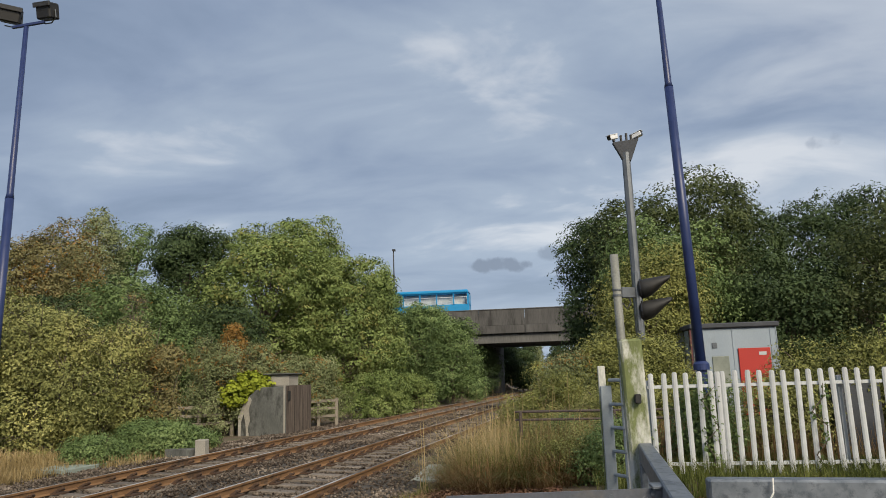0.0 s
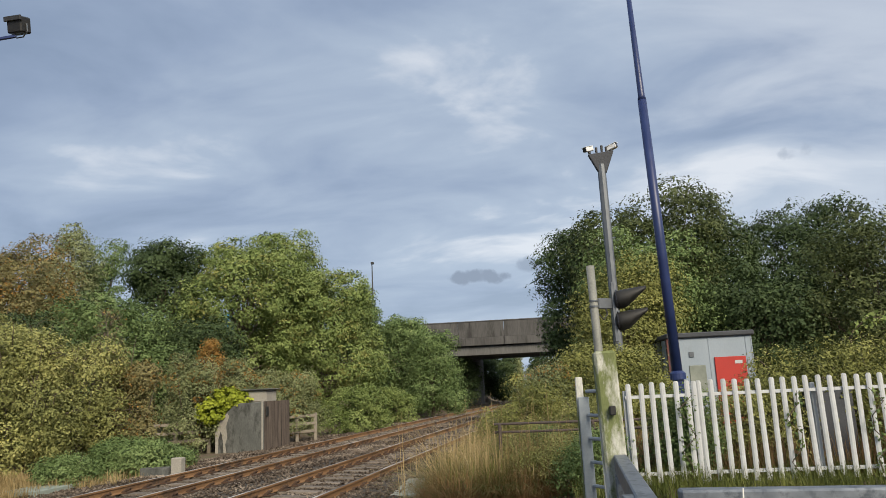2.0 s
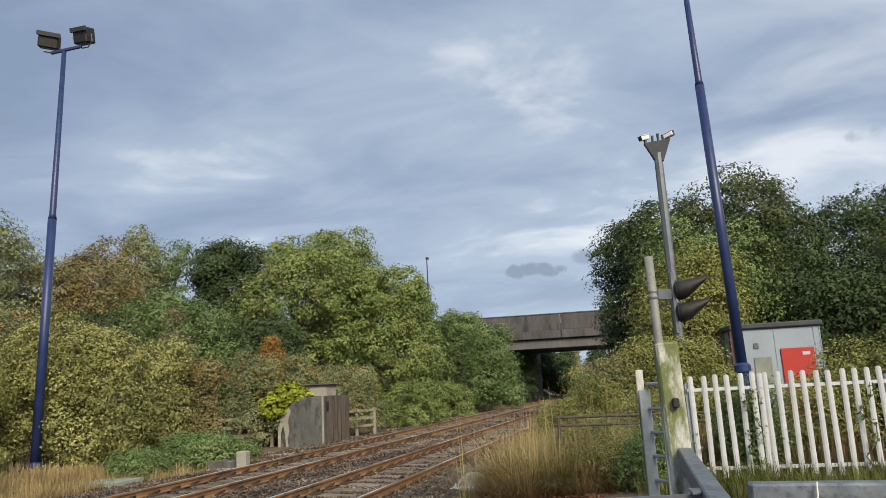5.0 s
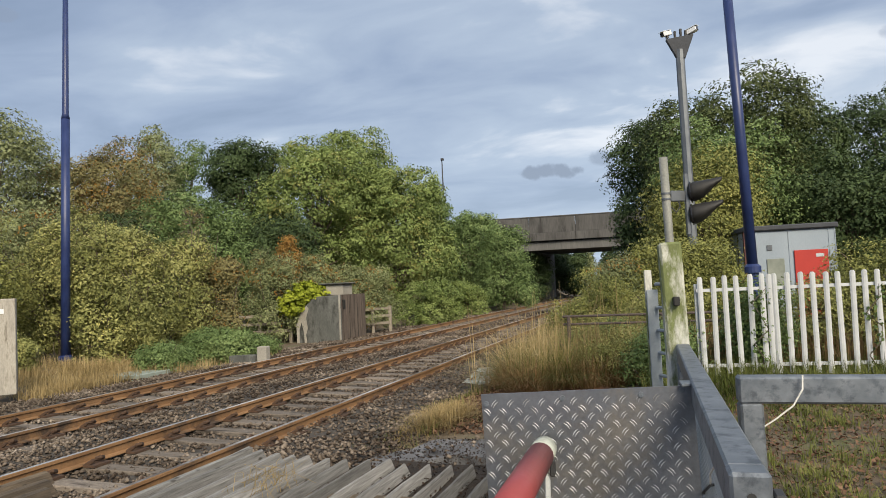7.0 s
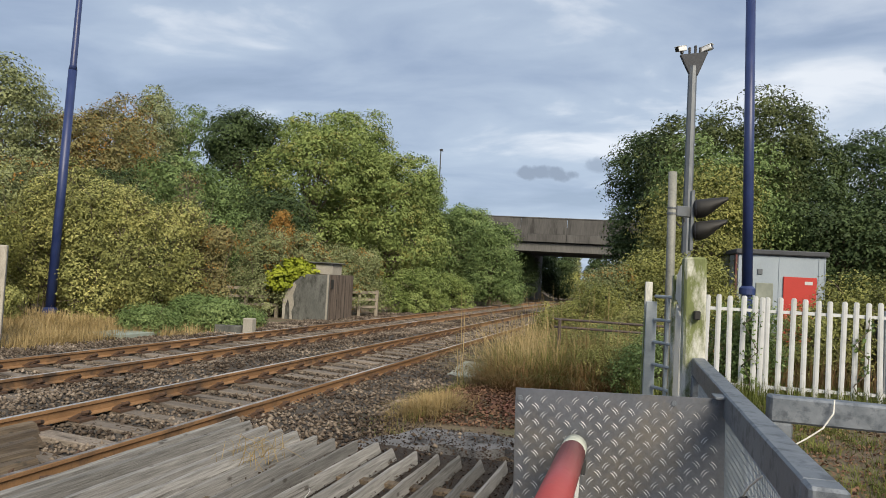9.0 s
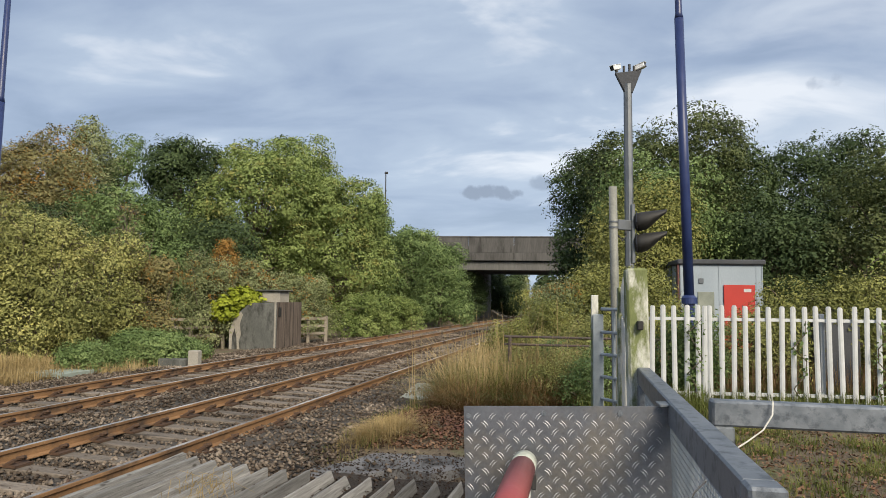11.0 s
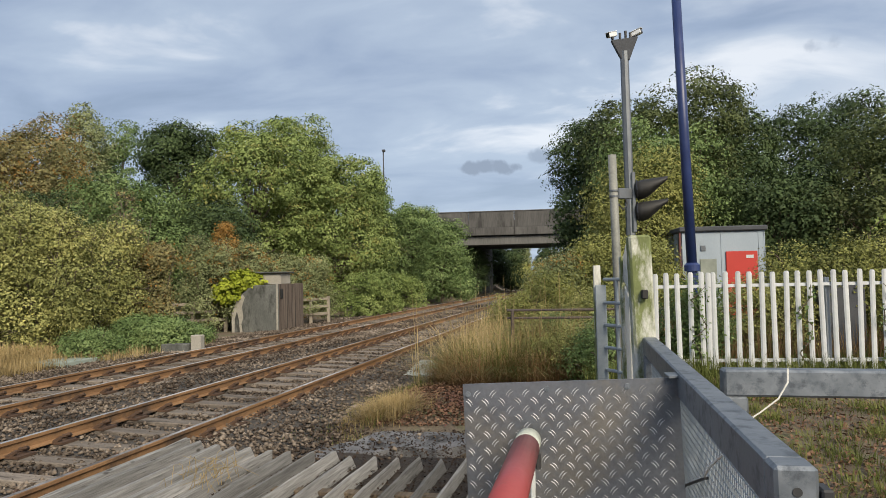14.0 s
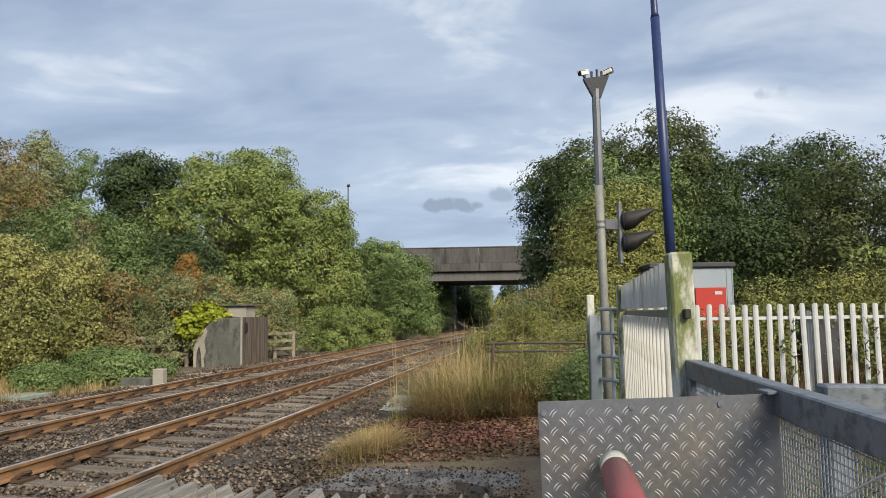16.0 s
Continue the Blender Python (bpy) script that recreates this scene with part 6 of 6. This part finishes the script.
def build_grass():
    lerp = lambda a, b, t: a + (b - a) * t  # noqa: E731
    blades("dry_grass", "tall dry straw grass beside the track", lambda u, v: (centre(lerp(12.3, 23, v * v)) + lerp(2.55 + 0.6 * max(0, 1 - 2.2 * v * v), 5.6, u), lerp(12.3, 23, v * v)), 9000, 1.0, "straw", 1, 0.0042, 2.2, tuft=230)
    blades("green_grass", "long green grass among the straw", lambda u, v: (lerp(-0.75, 2.4, u), lerp(11.9, 16, v)), 26000, 0.66, "grass", 2, 0.0048, 2.6, tuft=240)
    blades("tawny_grass", "flattened tawny grass at the verge", lambda u, v: (lerp(-0.9, 1.3, u), lerp(11.5, 12.9, v)), 9000, 0.5, "straw_red", 3, 0.004, 2.4, tuft=60)
    blades("verge_grass", "dry straw grass on the far verge", lambda u, v: (lerp(-15.5, -10.3, u), lerp(12.6, 16.6, v) + 0.1 * u), 9000, 0.36, "straw", 4, 0.006, 1.2, tuft=300)
    blades("verge_grass", "dry grass below the shrubs on the far verge", lambda u, v: (lerp(-12.6, -8.9, u), lerp(16.6, 21.0, v)), 6000, 0.34, "straw", 14, 0.006, 1.2, tuft=200)
    blades("weed_tuft", "pale dry weed tuft on the ballast", lambda u, v: (-1.35 + 0.46 * (u - 0.5), 9.65 + 0.75 * (v - 0.5)), 2600, 0.25, "straw", 5, 0.003, 2.4, tuft=22)
    blades("fence_grass", "grass and weeds along the fence foot", lambda u, v: (lerp(1.6, 11.0, u), lerp(9.6, 12.4, v)), 15000, 0.36, "grass", 6, 0.005, 1.2, tuft=500)
    blades("short_grass", "short patchy grass on the ground beside the gate", lambda u, v: (lerp(1.25, 7.0, u), lerp(2.8, 10.0, v)), 24000, 0.11, "grass", 7, 0.0045, 1.6, tuft=320)
    blades("straw_behind_fence", "dry grass behind the white fence", lambda u, v: (lerp(2.4, 10, u), lerp(11.6, 15.5, v)), 9000, 0.7, "straw_red", 8, 0.007, 0.6)
    blades("track_weeds", "sparse weeds along the ballast edge", lambda u, v: (centre(lerp(8, 24, v)) + lerp(1.7, 2.9, u), lerp(8, 24, v)), 2500, 0.16, "grass", 9, 0.005, 0.8, tuft=120)
    blades("dead_grass", "thin pale dead grass over stones beside the track", lambda u, v: (centre(lerp(7.9, 13.5, v)) + lerp(1.25, 2.9, u), lerp(7.9, 13.5, v)), 4200, 0.11, "straw", 43, 0.0032, 2.6, tuft=260)
    blades("seed_heads", "pale feathery seed stalks arching over the grass", lambda u, v: (lerp(-1.35, 1.2, u), lerp(12.3, 15.5, v)), 320, 1.6, "straw", 41, 0.006, 1.5, tuft=60)
    # leaf litter
    rng = np.random.default_rng(31)
    n = 17000
    x = np.where(rng.random(n) < 0.6, rng.uniform(1.15, 6.5, n), rng.uniform(-1.5, 0.9, n))
    y = np.where(x > 1.1, rng.uniform(2.6, 10.5, n), rng.uniform(8.95, 12.2, n))
    z = np.array([height(a, b) for a, b in zip(x, y)]) + 0.02 + 0.02 * rng.random(n)
    me = leaf_cards("leaf_litter", np.column_stack([x, y, z]), unit(rng.normal(0, 0.35, (n, 3)) + np.array([0, 0, 1.0])), 0.05, M["litter"], rng, 0.7)
    tagged(new("leaf_litter", me), "fallen brown leaves on bare soil", "leaf litter", kind="stuff")
    n = 1300
    x, y = rng.normal(0.05, 0.38, n), rng.normal(9.95, 0.4, n)
    z = np.array([height(a, b) for a, b in zip(x, y)]) + 0.03 + 0.03 * rng.random(n)
    me = leaf_cards("red_litter", np.column_stack([x, y, z]), unit(rng.normal(0, 0.45, (n, 3)) + np.array([0, 0, 1.0])), 0.05, M["red_litter"], rng, 0.7)
    tagged(new("red_litter", me), "reddish fallen leaves and bark at the verge", "leaf litter", kind="stuff")
    n = 8500
    x, y = rng.uniform(-3.6, 0.75, n), 3.5 + 5.3 * rng.random(n) ** 0.9
    me = leaf_cards("debris", np.column_stack([x, y, 0.025 + 0.02 * rng.random(n)]), unit(rng.normal(0, 0.5, (n, 3)) + np.array([0, 0, 1.0])), 0.032, M["debris"], rng, 0.7)
    tagged(new("debris", me), "dead leaves and grit between the timbers", "leaf litter", kind="stuff")


build_ground()
build_paving()
build_bridge()
build_block()
build_cabin()
build_palisade()
build_posts()
build_gate()
build_second_frame()
build_boom()
build_signal()
build_cctv()
build_lamp_column((3.32, 12.30, 1.93), (3.16, 12.34, 9.11), 0.69, False, "dark blue stepped floodlight column behind the fence", 0.57)
build_lamp_column((-13.20, 16.9, 0.42), (-13.03, 17.0, 11.95), 0.57, True, "dark blue column with two black floodlights", 0.82)
build_distance()
build_small()
bus = build_bus()
build_trees()
build_grass()
build_ballast_stones()
build_trespass_timbers()
build_track(0.0, 0.17, 0.228, "near railway track, rusty rails on weathered sleepers", 70)
build_track(3.45, 0.239, 0.252, "far railway track, rusty rails on weathered sleepers", 70)


def motions():
    walk(bus, [(0.0, pose(-10.75, 68.0, 6.85)), (16.0, pose(-10.75 - 9.95 * 16, 68.0, 6.85))])


motions()
